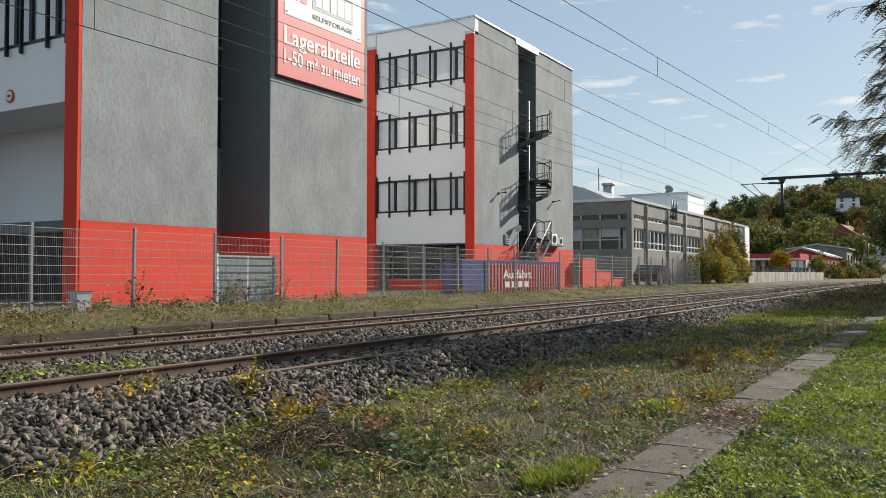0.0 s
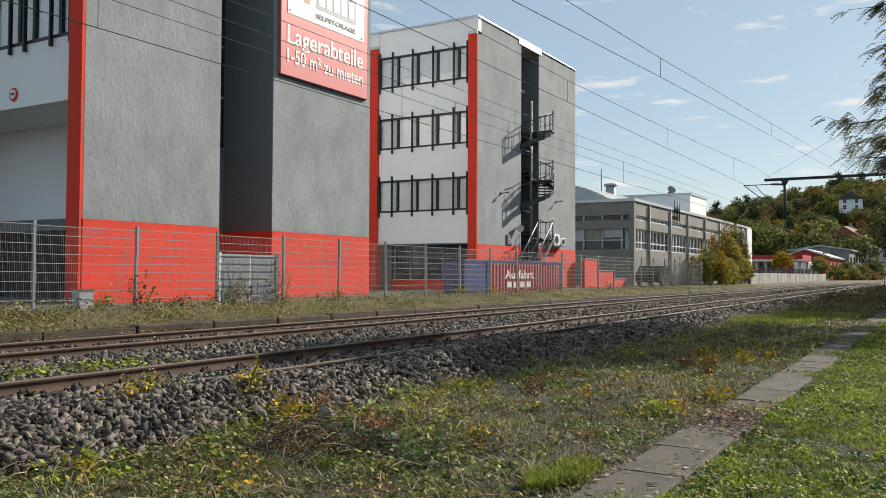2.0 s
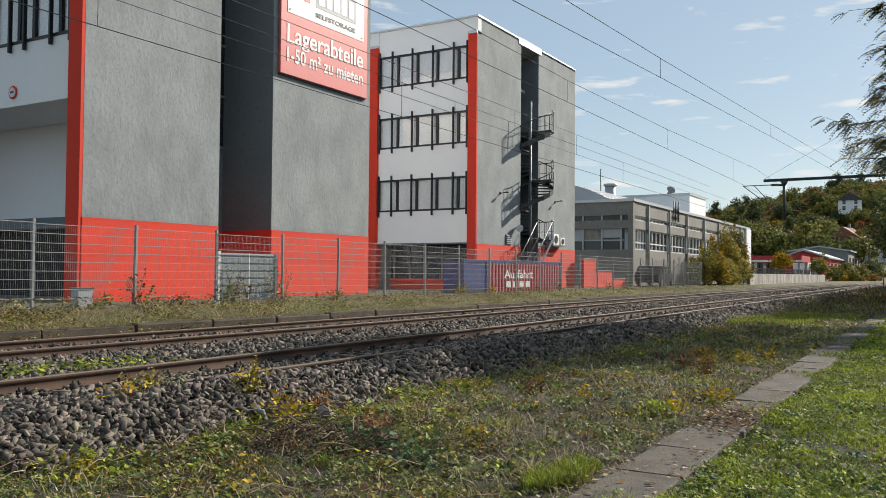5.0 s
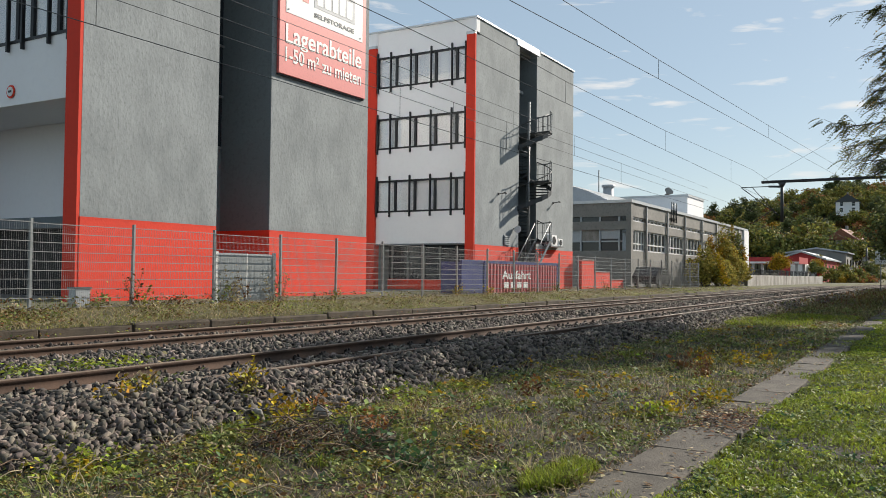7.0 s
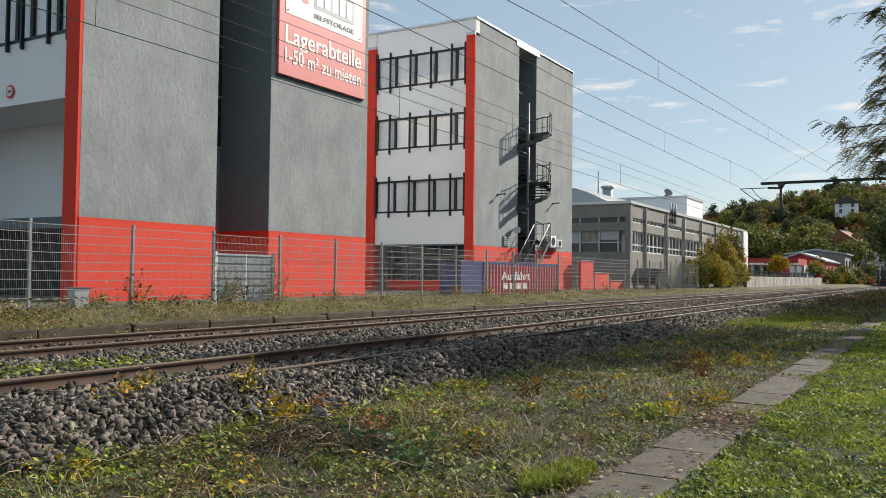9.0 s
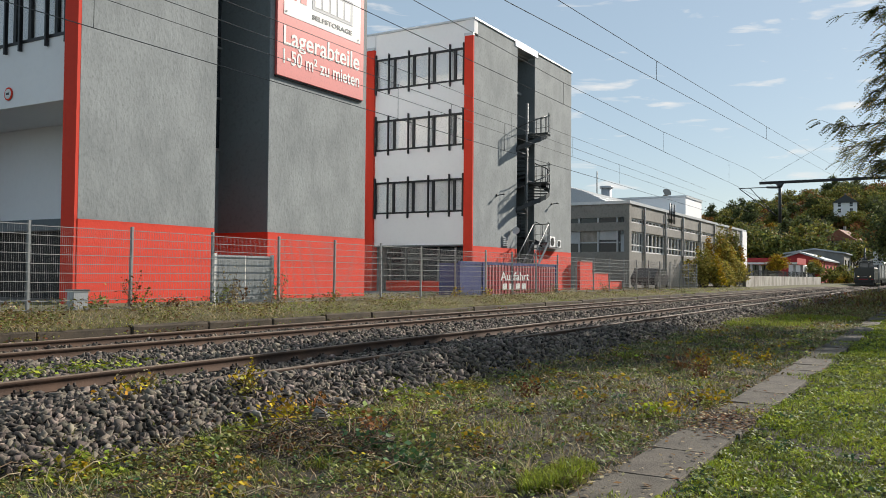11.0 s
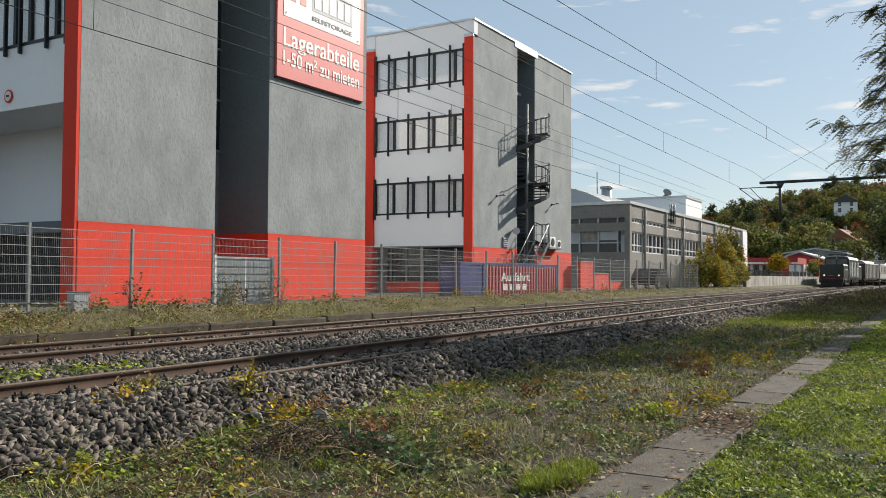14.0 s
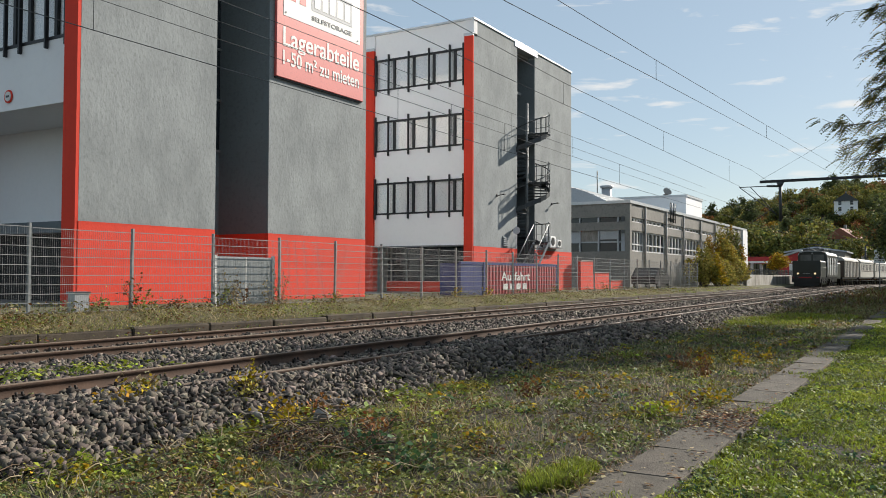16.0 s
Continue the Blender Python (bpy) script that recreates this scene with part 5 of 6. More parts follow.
rosettes("yellow_weeds", 420, 4.0, 30, 2.1, 5.9, 14, 0.09, 0.1, 0.024, [YELLOW_LEAF, TREE_GOLD, GRASS_BRIGHT], (1.0, 0.5, 0.9), "yellowing autumn weeds", 8.0, 0.6)
rosettes("toe_weeds", 620, 3.6, 10, 4.9, 5.95, 15, 0.08, 0.1, 0.026, [GRASS_BRIGHT, TREE_OLIVE, HERB, YELLOW_LEAF], (0.8, 1.0, 0.8, 0.35), "yellow-green leafy weeds at the ballast foot", 7.0, 0.45)


def tuft(x, y, r, n, length, mats, label, lean=0.5, width=0.007, kind="grass tuft"):
    a, d = rng.uniform(0, math.tau, n), r * np.sqrt(rng.random(n))
    px, py = x + d * np.cos(a) * 1.4, y + d * np.sin(a)
    p = np.stack([px, py, ground_z(px, py)], -1)
    v, f = blades(p, length * rng.uniform(0.5, 1.2, n), width * rng.uniform(0.7, 1.3, n), np.clip(rng.normal(lean, 0.2, n), 0.05, 0.97))
    ob = mesh_object("grass_tuft", v, f, mats, np.repeat((rng.random(n) < 0.35).astype(int) * (len(mats) > 1), 2))
    return tagged(ob, label, kind, kind="stuff")


# small bright tufts near; the two wide ones paint a sunlit strip
for x, y, r in ((5.55, 2.34, 0.2), (5.35, 2.36, 0.14), (5.85, 2.3, 0.15), (4.95, 1.42, 0.12), (28, 4.9, 1.6), (32, 3.7, 1.5)):
    tuft(x, y, r, 1500 if r < 1 else 5000, 0.1 if r < 1 else 0.13, [GRASS_BRIGHT, GRASS], "bright green grass, the far tufts coloured as a sunlit strip", 0.55, 0.006 if r < 1 else 0.02)
for i in range(30):
    x = 3.5 * (12 ** random.random())
    y = random.uniform(2.4, 5.9)
    tuft(x, y, random.uniform(0.08, 0.22), 90, random.uniform(0.08, 0.18), random.choice(([GRASS, STRAW], [STRAW, BROWN_LEAF], [GRASS_BRIGHT, GRASS])), "tangled tuft of meadow grass", 0.65, 0.006)


def weed(x, y, z, h, mat, label, n=60, r=0.2, leaf=0.05):
    """A weed of thin stalks with leaves up along them."""
    w = thing("weed", x, y, z, label, "weed")
    tips = []
    for k in range(5):
        bm = bmesh.new()
        a = random.uniform(0, math.tau)
        tip = Vector((r * math.cos(a), r * math.sin(a), h * random.uniform(0.6, 1)))
        tube(bm, [(0, 0, 0), tip * 0.5 + Vector((0, 0, 0.1 * h)), tip], 0.005, 4)
        tips.append(tip)
        part("stalk", bm, BROWN_MAT, w)
    t = rng.integers(0, 5, n)
    u = rng.uniform(0.2, 1, n)
    p = np.array([tips[i] for i in t]) * u[:, None] + rng.normal(0, 0.04 + r * 0.12, (n, 3))
    p[:, 2] = np.maximum(0.01, p[:, 2])
    v, f = leaves(p, leaf * rng.uniform(0.5, 1.3, n), 1.2)
    ob = mesh_object("leaves", v, f, [mat])
    ob.parent = w
    return w


BROWN_MAT = material("dry_stalk", (0.16, 0.1, 0.06), 0.9, 0, None, 8, 0.6)
WEEDS = (
    (6.48, 6.2, YELLOW_LEAF, "small yellow-leaved weed on the ballast", 0.34), (6.3, 6.05, TREE_OLIVE, "small olive-leaved weed on the ballast", 0.26),
    (5.3, 6.5, YELLOW_LEAF, "small yellow-leaved weed on the ballast", 0.2), (5.0, 6.35, TREE_GOLD, "small golden weed on the ballast", 0.18),
    (5.6, 6.55, HERB, "green weed growing in the ballast", 0.16), (6.47, 5.6, TREE_GOLD, "golden-leaved weed at the ballast foot", 0.22),
    (6.8, 5.45, TREE_RUST, "rusty-leaved weed at the ballast foot", 0.2), (6.22, 4.32, TREE_RUST, "orange withered weed in the meadow", 0.18),
    (6.0, 5.3, YELLOW_LEAF, "small yellow-leaved weed at the ballast foot", 0.2), (5.37, 3.4, DEEP_HERB, "leafy green weed in the meadow", 0.16),
    (5.65, 4.0, DEEP_HERB, "leafy green weed in the meadow", 0.18), (5.9, 3.75, HERB, "leafy green weed in the meadow", 0.16),
    (5.6, 6.75, STRAW, "dry upright weed beside the rail", 0.3), (9.82, 2.15, YELLOW_LEAF, "yellow weed beside the path", 0.16),
    (8.82, 2.35, YELLOW_LEAF, "yellow weed beside the path", 0.15), (8.6, 2.5, GRASS_BRIGHT, "yellow-green weed beside the path", 0.14),
    (13.9, 2.7, YELLOW_LEAF, "yellowing weed beside the path", 0.24), (13.4, 3.1, TREE_GOLD, "golden weed beside the path", 0.26),
    (14.3, 3.0, TREE_OLIVE, "olive weed beside the path", 0.24), (13.0, 3.4, BROWN_LEAF, "withered brown weed in the meadow", 0.28),
    (12.6, 3.0, BROWN_LEAF, "withered brown weed in the meadow", 0.24), (14.8, 2.5, YELLOW_LEAF, "yellowing weed beside the path", 0.2),
    (9.4, 4.3, BROWN_LEAF, "withered dark weed in the meadow", 0.2))
for x, y, mat, lab, h in WEEDS:
    weed(x, y, float(ground_z(x, y)) + (0.1 if y > 5.6 else 0), h, mat, lab, 110, 0.17, 0.036)
for x, h, mat, lab in ((15.95, 1.15, STRAW, "dry climber on the gate"), (16.5, 0.8, BROWN_LEAF, "withered climber on the gate"), (12.9, 1.0, BROWN_LEAF, "withered climbing weed on the fence"), (13.1, 0.6, TREE_OLIVE, "climbing weed on the fence"), (12.0, 0.5, HERB, "low weed at the fence foot"), (15.6, 0.9, HERB, "green climber on the fence"), (16.2, 0.7, STRAW, "dry climber on the fence"), (17.5, 0.8, STRAW, "dry tall weed before the cabinet"), (17.9, 1.1, STRAW, "dry tall weed before the cabinet"), (14.2, 0.4, BROWN_LEAF, "withered weed at the fence foot"), (20.3, 0.5, TREE_OLIVE, "olive weed at the fence foot"), (27.8, 0.5, YELLOW_LEAF, "yellow weed at the fence foot"), (30.4, 0.55, YELLOW_LEAF, "yellow weed at the fence foot"), (37.6, 0.5, HERB, "green weed at the fence foot"), (44.5, 0.6, HERB, "green weed at the fence foot")):
    weed(x, 15.78, 0.55, h, mat, lab, 70, 0.22, 0.05)

# litter on the path
n = 700
x = 2.2 * (30 / 2.2) ** rng.random(n)
y = np.where(rng.random(n) < 0.7, rng.choice([1.62, 2.04], n) + rng.normal(0, 0.05, n), rng.uniform(1.6, 2.06, n))
v, f = leaves(np.stack([x, y, 0.052 + rng.uniform(0, 0.012, n)], -1), rng.uniform(0.01, 0.035, n), 0.25, 2.2)
tagged(mesh_object("leaf_litter", v, f, [BROWN_LEAF, STRAW], rng.integers(0, 2, n)), "dry leaves and straw lying on the slabs", "leaves", kind="stuff")

# soil and dead leaves washed over two slabs
n = 1500
x, y = rng.normal(8.6, 0.42, n), rng.uniform(1.52, 2.1, n)
v, f = leaves(np.stack([x, y, 0.046 + rng.uniform(0, 0.02, n)], -1), rng.uniform(0.012, 0.04, n), 0.3, 1.5)
tagged(mesh_object("soil_litter", v, f, [WOOD_POLE, BROWN_LEAF, STRAW], np.minimum(rng.integers(0, 7, n) // 3, 2)), "dark soil and dead leaves on the slabs", "leaves", kind="stuff")

# verge plants on the old platform
n = 30000
x = 6 * (80 / 6) ** rng.random(n)
y = 13.46 + 2.6 * rng.random(n) ** 1.3
v, f = blades(np.stack([x, y + bend(x), np.where(y > 13.62, ground_z(x, y + bend(x)), 0.4)], -1), rng.uniform(0.03, 0.1, n), 0.009 * (1 + 0.02 * x), np.clip(rng.normal(0.86, 0.15, n), 0.1, 0.99))
tagged(mesh_object("verge_grass", v, f, [TREE_OLIVE, STRAW, GRASS_BRIGHT], np.repeat(np.where(patch(x, y, 0.5) + rng.normal(0, 0.2, n) > 0.72, 2, np.where(rng.random(n) < 0.6, 1, 0)), 2)), "mossy grass and straw on the old platform", "grass", kind="stuff")
n = 20000
x = 6 * (70 / 6) ** rng.random(n)
y = np.clip(rng.normal(14.5, 0.75, n), 13.35, 15.9)
ok = patch(x, y, 0.9, 2.0) + rng.normal(0, 0.12, n) > 0.5
x, y = x[ok], y[ok]
n = len(x)
v, f = leaves(np.stack([x, y + bend(x), np.where(y > 13.5, ground_z(x, y + bend(x)), 0.25) + rng.uniform(0, 0.09, n)], -1), rng.uniform(0.02, 0.05, n), 0.8)
tagged(mesh_object("verge_weeds", v, f, [HERB, TREE_OLIVE, BROWN_LEAF], rng.integers(0, 3, n)), "leafy weeds hanging over the platform kerb", "weeds", kind="stuff")
n = 9000
x = 8 * (62 / 8) ** rng.random(n)
y = rng.uniform(15.4, 17.2, n)
ok = patch(x, y, 1.3, 4.0) + rng.normal(0, 0.15, n) > 0.4
x, y = x[ok], y[ok]
n = len(x)
v, f = leaves(np.stack([x, y, ground_z(x, y) + 0.26 * rng.random(n) ** 2], -1), rng.uniform(0.025, 0.06, n), 0.9)
tagged(mesh_object("fence_weeds", v, f, [HERB, TREE_OLIVE, BROWN_LEAF, STRAW], rng.integers(0, 4, n)), "tangled low weeds along the fence foot", "weeds", kind="stuff")
n = 5200
x = 7 * (50 / 7) ** rng.random(n)
y = rng.uniform(13.4, 15.8, n)
v, f = blades(np.stack([x, y, np.where(y > 13.62, ground_z(x, y), 0.41) + 0.02], -1), rng.uniform(0.15, 0.45, n), 0.01 * (1 + 0.02 * x), np.clip(rng.normal(0.97, 0.03, n), 0.8, 0.995))
tagged(mesh_object("trailing_straw", v, f, [STRAW]), "pale trailing straw on the old platform", "grass", kind="stuff")
n = 900
x, y = 4.5 * (8 / 4.5) ** rng.random(n), rng.normal(9.4, 0.35, n)
v, f = leaves(np.stack([x * 1.0, y, rng.uniform(0.17, 0.28, n)], -1), rng.uniform(0.03, 0.06, n), 0.8)
tagged(mesh_object("track_weeds", v, f, [GRASS_BRIGHT, HERB], rng.integers(0, 2, n)), "patch of green weeds between the tracks", "weeds", kind="stuff")

STALK_PALE = material("pale_dead_stalk", (0.34, 0.27, 0.17), 0.9, 0, None, 8, 0.6)
# brushwood
b = thing("brushwood_pile", 5.5, 4.45, 0.0, "dark heap of dead twigs with a pale broken stone", "brushwood")
for i in range(260):
    bm = bmesh.new()
    a, d = random.uniform(0, math.tau), 0.62 * math.sqrt(random.random())
    p = Vector((d * math.cos(a), d * math.sin(a), 0.01 + random.uniform(0.1, 1) * 0.3 * (1 - (d / 0.62) ** 2)))
    q = p + Vector((random.uniform(-0.24, 0.24), random.uniform(-0.24, 0.24), random.uniform(-0.1, 0.12)))
    q.z = max(q.z, 0.015)
    mdl = p.lerp(q, 0.5) + Vector((random.uniform(-0.03, 0.03), random.uniform(-0.03, 0.03), random.uniform(0, 0.05)))
    tube(bm, [p, mdl, q], random.uniform(0.002, 0.0055), 4)
    part("twig", bm, (BROWN_MAT, WOOD_POLE, WOOD_POLE, BROWN_MAT, STALK_PALE)[i % 5], b)
n = 900
a, d = rng.uniform(0, math.tau, n), 0.6 * np.sqrt(rng.random(n))
v, f = leaves(np.stack([d * np.cos(a), d * np.sin(a), 0.01 + 0.16 * (1 - (d / 0.62) ** 2) * rng.random(n)], -1), rng.uniform(0.012, 0.03, n), 1.0)
wl = mesh_object("withered_leaves", v, f, [BROWN_LEAF, WOOD_POLE], rng.integers(0, 2, n))
wl.parent = b
sv, sf = STONES[3]
bs = mesh_object("broken_stone", sv * np.array([0.2, 0.13, 0.11]), sf, [CONCRETE_GREY])
bs.parent = b
bs.matrix_basis = pose(0.42, 0.3, 0.22, 10, 10, -40)
bs2 = mesh_object("flat_stone", STONES[5][0] * np.array([0.2, 0.14, 0.08]), STONES[5][1], [CONCRETE_GREY])
tagged(bs2, "pale flat stone lying at the ballast foot", "stone")
bs2.matrix_basis = pose(6.0, 5.55, 0.12, 20, 10, 40)
for i in range(170):
    bm = bmesh.new()
    x, y = 2.6 * (5 ** random.random()), random.uniform(2.2, 5.7)
    a, l = random.uniform(0, math.tau), random.uniform(0.1, 0.4)
    z = float(ground_z(x, y)) + 0.06
    tube(bm, [(x, y, z), (x + l / 2 * math.cos(a), y + l / 2 * math.sin(a), z + 0.05), (x + l * math.cos(a + 0.3), y + l * math.sin(a + 0.3), z + 0.02)], 0.004, 4)
    tagged(part("dead_stalk", bm, STALK_PALE if i % 2 else BROWN_MAT) if i else part("dead_stalk", bm, BROWN_MAT), "pale dead stalk lying in the grass", "twig", "dead stalks")

# ---- trees ----


def limb(bm, p, d, length, r, depth, ends):
    """A branch that forks; the ends carry the leaves."""
    q = p + d * length
    rod(bm, p, q, r, 5 if r > 0.06 else 3, r * 0.65)
    if depth == 0:
        ends.append(q)
        return
    for k in range(3):
        e = (d + Vector((random.uniform(-0.8, 0.8), random.uniform(-0.8, 0.8), random.uniform(-0.15, 0.6)))).normalized()
        limb(bm, p.lerp(q, random.uniform(0.65, 1.0)), e, length * random.uniform(0.6, 0.8), r * 0.6, depth - 1, ends)


def tree(name, height, crown, mats, label, count, leaf, depth=3, trunk_r=0.2, clump=0.7, droop=0.0, low=0.3, long=1.5):
    """A trunk with forking limbs and a crown of many single leaves in clumps."""
    t = thing(name, 0, 0, 0, label, "tree")
    bm, ends = bmesh.new(), []
    top = Vector((0, 0, height * low))
    rod(bm, (0, 0, -0.3), top, trunk_r, 8, trunk_r * 0.75)
    for k in range(5):
        a = k * math.tau / 5 + random.uniform(-0.4, 0.4)
        d = Vector((math.cos(a) * 0.75, math.sin(a) * 0.75, random.uniform(0.35, 1.3))).normalized()
        limb(bm, top * random.uniform(0.75, 1.0), d, height * (1 - low) * 0.36, trunk_r * 0.5, depth - 1, ends)
    limb(bm, top, Vector((0.05, 0, 1)).normalized(), height * (1 - low) * 0.42, trunk_r * 0.6, depth - 1, ends)
    e = np.array([tuple(p) for p in ends])
    # keep the crown within its width and height
    k = np.hypot(e[:, 0], e[:, 1]).max()
    scale = np.array([crown / k, crown / k, 1.0])
    e = e * scale
    e[:, 2] *= height * 0.94 / e[:, 2].max()
    lift = e[:, 2].max() / max(p.z for p in ends)
    for q in bm.verts:
        u = min(1.0, max(0.0, (q.co.z - top.z * 0.7) / (height * 0.1)))
        q.co = (q.co.x * (1 + (scale[0] - 1) * u), q.co.y * (1 + (scale[1] - 1) * u), q.co.z * (1 + (lift - 1) * u))
    part("trunk", bm, WOOD_POLE, t)
    which = rng.integers(0, len(e), count)
    c = rng.normal(0, 1, (count, 3)) * clump
    c[:, 2] = c[:, 2] * 0.6 - droop * np.abs(rng.normal(0, 1, count))
    p = e[which] + c
    p[:, 2] = np.maximum(p[:, 2], 0.15)
    v, f = leaves(p, leaf * rng.uniform(0.6, 1.3, count), 1.3, long)
    tone = (which % 3 == 0) & (len(mats) > 1)
    ob = mesh_object("crown", v, f, mats, tone.astype(int))
    ob.parent = t
    return t


def put(ob, x, y, z=None, s=1.0, turn=0.0, wide=1.0):
    z = float(ground_z(x, y)) if z is None else z
    ob.matrix_basis = pose(x, y, z, rz=turn) @ Matrix.Diagonal((s * wide, s * wide, s, 1))
    return ob


def again(ob, x, y, s=1.0, turn=0.0, z=None):
    z = float(ground_z(x, y)) if z is None else z
    own = ob.scale.copy()
    ob.scale = (1, 1, 1)
    c = copy_thing(ob, pose(x, y, z, rz=turn))
    c.scale = (s, s, s)
    ob.scale = own
    return c


def locust(height, crown, label, fronds, pairs):
    """A thin-crowned tree: forking limbs, twigs, and feathered leaves of many narrow leaflets in loose tiers."""
    t = thing("locust_tree", 0, 0, 0, label, "tree")
    bm, pts = bmesh.new(), []
    rod(bm, (0, 0, -0.3), (0.1, 0.1, height * 0.3), 0.2, 8, 0.16)
    rod(bm, (0.1, 0.1, height * 0.3), (0, 0.2, height * 0.95), 0.16, 8, 0.03)
    for k in range(70):
        z = height * (0.34 + 0.6 * (k + random.random()) / 70)
        a = k * 2.4 + random.uniform(-0.3, 0.3)
        reach = crown * (1.05 - 0.75 * max(0.0, z / height - 0.45)) * random.uniform(0.6, 1.0)
        p = Vector((0, 0.1, z - 0.5))
        q = Vector((reach * math.cos(a), reach * math.sin(a), z + random.uniform(-0.2, 0.5)))
        m = p.lerp(q, 0.5) + Vector((0, 0, 0.35))
        tube(bm, [p, m, q], 0.016, 4)
        for i in range(12):
            u = random.uniform(0.3, 1.0)
            w = (p.lerp(m, u * 2) if u < 0.5 else m.lerp(q, u * 2 - 1))
            e = w + Vector((random.uniform(-0.7, 0.7), random.uniform(-0.7, 0.7), random.uniform(-0.35, 0.3)))
            tube(bm, [w, e], 0.008, 3)
            pts += [w, e, w.lerp(e, 0.5)]
    part("trunk", bm, WOOD_POLE, t)
    e = np.array([tuple(p) for p in pts])
    base = e[rng.integers(0, len(e), fronds)] + rng.normal(0, 0.07, (fronds, 3))
    a = np.arctan2(base[:, 1], base[:, 0]) + rng.normal(0, 0.8, fronds)
    way = np.stack([np.cos(a), np.sin(a), rng.uniform(-0.55, 0.15, fronds)], -1)
    side = np.stack([-np.sin(a), np.cos(a), rng.uniform(-0.3, 0.3, fronds)], -1)
    long = rng.uniform(0.28, 0.5, fronds)
    V = []
    for k in range(pairs):
        u = (k + 1) / pairs
        spine = base + way * (long * u)[:, None] - np.array([0, 0, 1.0]) * (long * 0.45 * u * u)[:, None]
        for sgn in (-1, 1):
            tip = spine + (side * sgn + way * 0.45) * (0.085 + 0.03 * math.sin(math.pi * u)) + np.array([0, 0, -0.02])
            mid_ = (spine + tip) / 2
            w = way * 0.03
            V.append(np.stack([spine, mid_ + w, tip, mid_ - w], 1))
    V = np.concatenate(V).reshape(-1, 3)
    ob = mesh_object("crown", V, np.arange(len(V)).reshape(-1, 4), [TREE_DARK, TREE_OLIVE, TREE_GOLD], np.tile(np.where(rng.random(fronds) < 0.25, 1, np.where(rng.random(fronds) < 0.05, 2, 0)), pairs * 2))
    ob.parent = t
    return t


# feathery tree beside the meadow
big = locust(13.0, 3.95, "feathery locust tree with dark green autumn leaves", 9500, 6)
put(big, 31.0, -0.9)
# tree row out of view, added to cast shade over the far meadow
big2 = tree("locust_tree", 8.5, 3.2, [TREE_DARK, TREE_GREEN], "unseen dense dark green tree that shades the meadow", 15000, 0.2, 3, 0.2, 0.6, 0.1, 0.18)
put(big2, 47.0, -2.0)
again(big2, 56.0, -1.9, 1.1, 60)
for xx, tt in ((68, 130), (79, 20), (91, 200), (104, 80), (118, 300), (135, 10)):
    again(big2, xx, -1.6 + 0.004 * (xx - 68), 1.1, tt)
bush = tree("ivy_bush", 5.4, 1.25, [TREE_DARK, HERB], "dark ivy-clad bush at the meadow edge", 16000, 0.1, 3, 0.15, 0.42, 0.25, 0.12)
put(bush, 38.0, 0.42)
again(bush, 45.0, 0.7, 1.0, 80)
again(bush, 56.0, 0.95, 1.1, 30)

# overgrown bush at the end of the fence
def climber(x, y, h, r, mats, label, n, strands):
    """A shrub overgrown by a climber: a few stems, and strands of leaves that hang from a ragged top."""
    t = thing("climber_bush", x, y, 0.5, label, "bush")
    stems, tips = bmesh.new(), []
    for k in range(strands):
        a, d = random.uniform(0, math.tau), r * math.sqrt(random.random())
        top = Vector((d * math.cos(a), d * math.sin(a), h * (1 - 0.5 * (d / r) ** 2) * random.uniform(0.5, 1.05)))
        end = top + Vector((random.uniform(-0.5, 0.5), random.uniform(-0.6, 0.3), -random.uniform(0.4, 0.8) * top.z))
        if k % 3 == 0:
            tube(stems, [(top.x * 0.15, top.y * 0.15, 0), top * 0.6, top], 0.025, 4)
        tips.append((top, end))
    part("stem", stems, WOOD_POLE, t)
    a = np.array([tuple(p) for p, q in tips])
    b = np.array([tuple(q) for p, q in tips])
    who, u = rng.integers(0, strands, n), rng.random(n)
    p = a[who] * (1 - u[:, None]) + b[who] * u[:, None] + rng.normal(0, 1, (n, 3)) * (0.1 + 0.12 * np.sin(np.pi * u))[:, None]
    p[:, 2] = np.maximum(p[:, 2], 0.05)
    v, f = leaves(p, rng.uniform(0.07, 0.17, n), 1.2, 1.4)
    ob = mesh_object("foliage", v, f, mats, np.minimum((who % 5) // 2, len(mats) - 1))
    ob.parent = t


# overgrown bushes at the end of the fence
climber(72.5, 16.9, 3.8, 1.6, [IVY, TREE_OLIVE, YELLOW_LEAF], "yellowing climber over a shrub beside the fence", 6400, 46)
climber(75.8, 16.8, 3.0, 1.5, [IVY, TREE_OLIVE, STRAW], "drooping yellowing climber beside the fence", 6400, 42)
climber(78.6, 17.0, 6.0, 1.3, [TREE_GOLD, IVY, TREE_OLIVE], "golden autumn climber on a tall shrub", 6400, 36)
climber(80.6, 16.6, 3.4, 1.5, [IVY, TREE_OLIVE, IVY], "drooping yellowing climber beside the fence", 7000, 44)
climber(82.6, 17.1, 6.7, 1.25, [TREE_GREEN, TREE_OLIVE, TREE_GOLD], "green climber over a tall shrub beside the fence", 8000, 40)

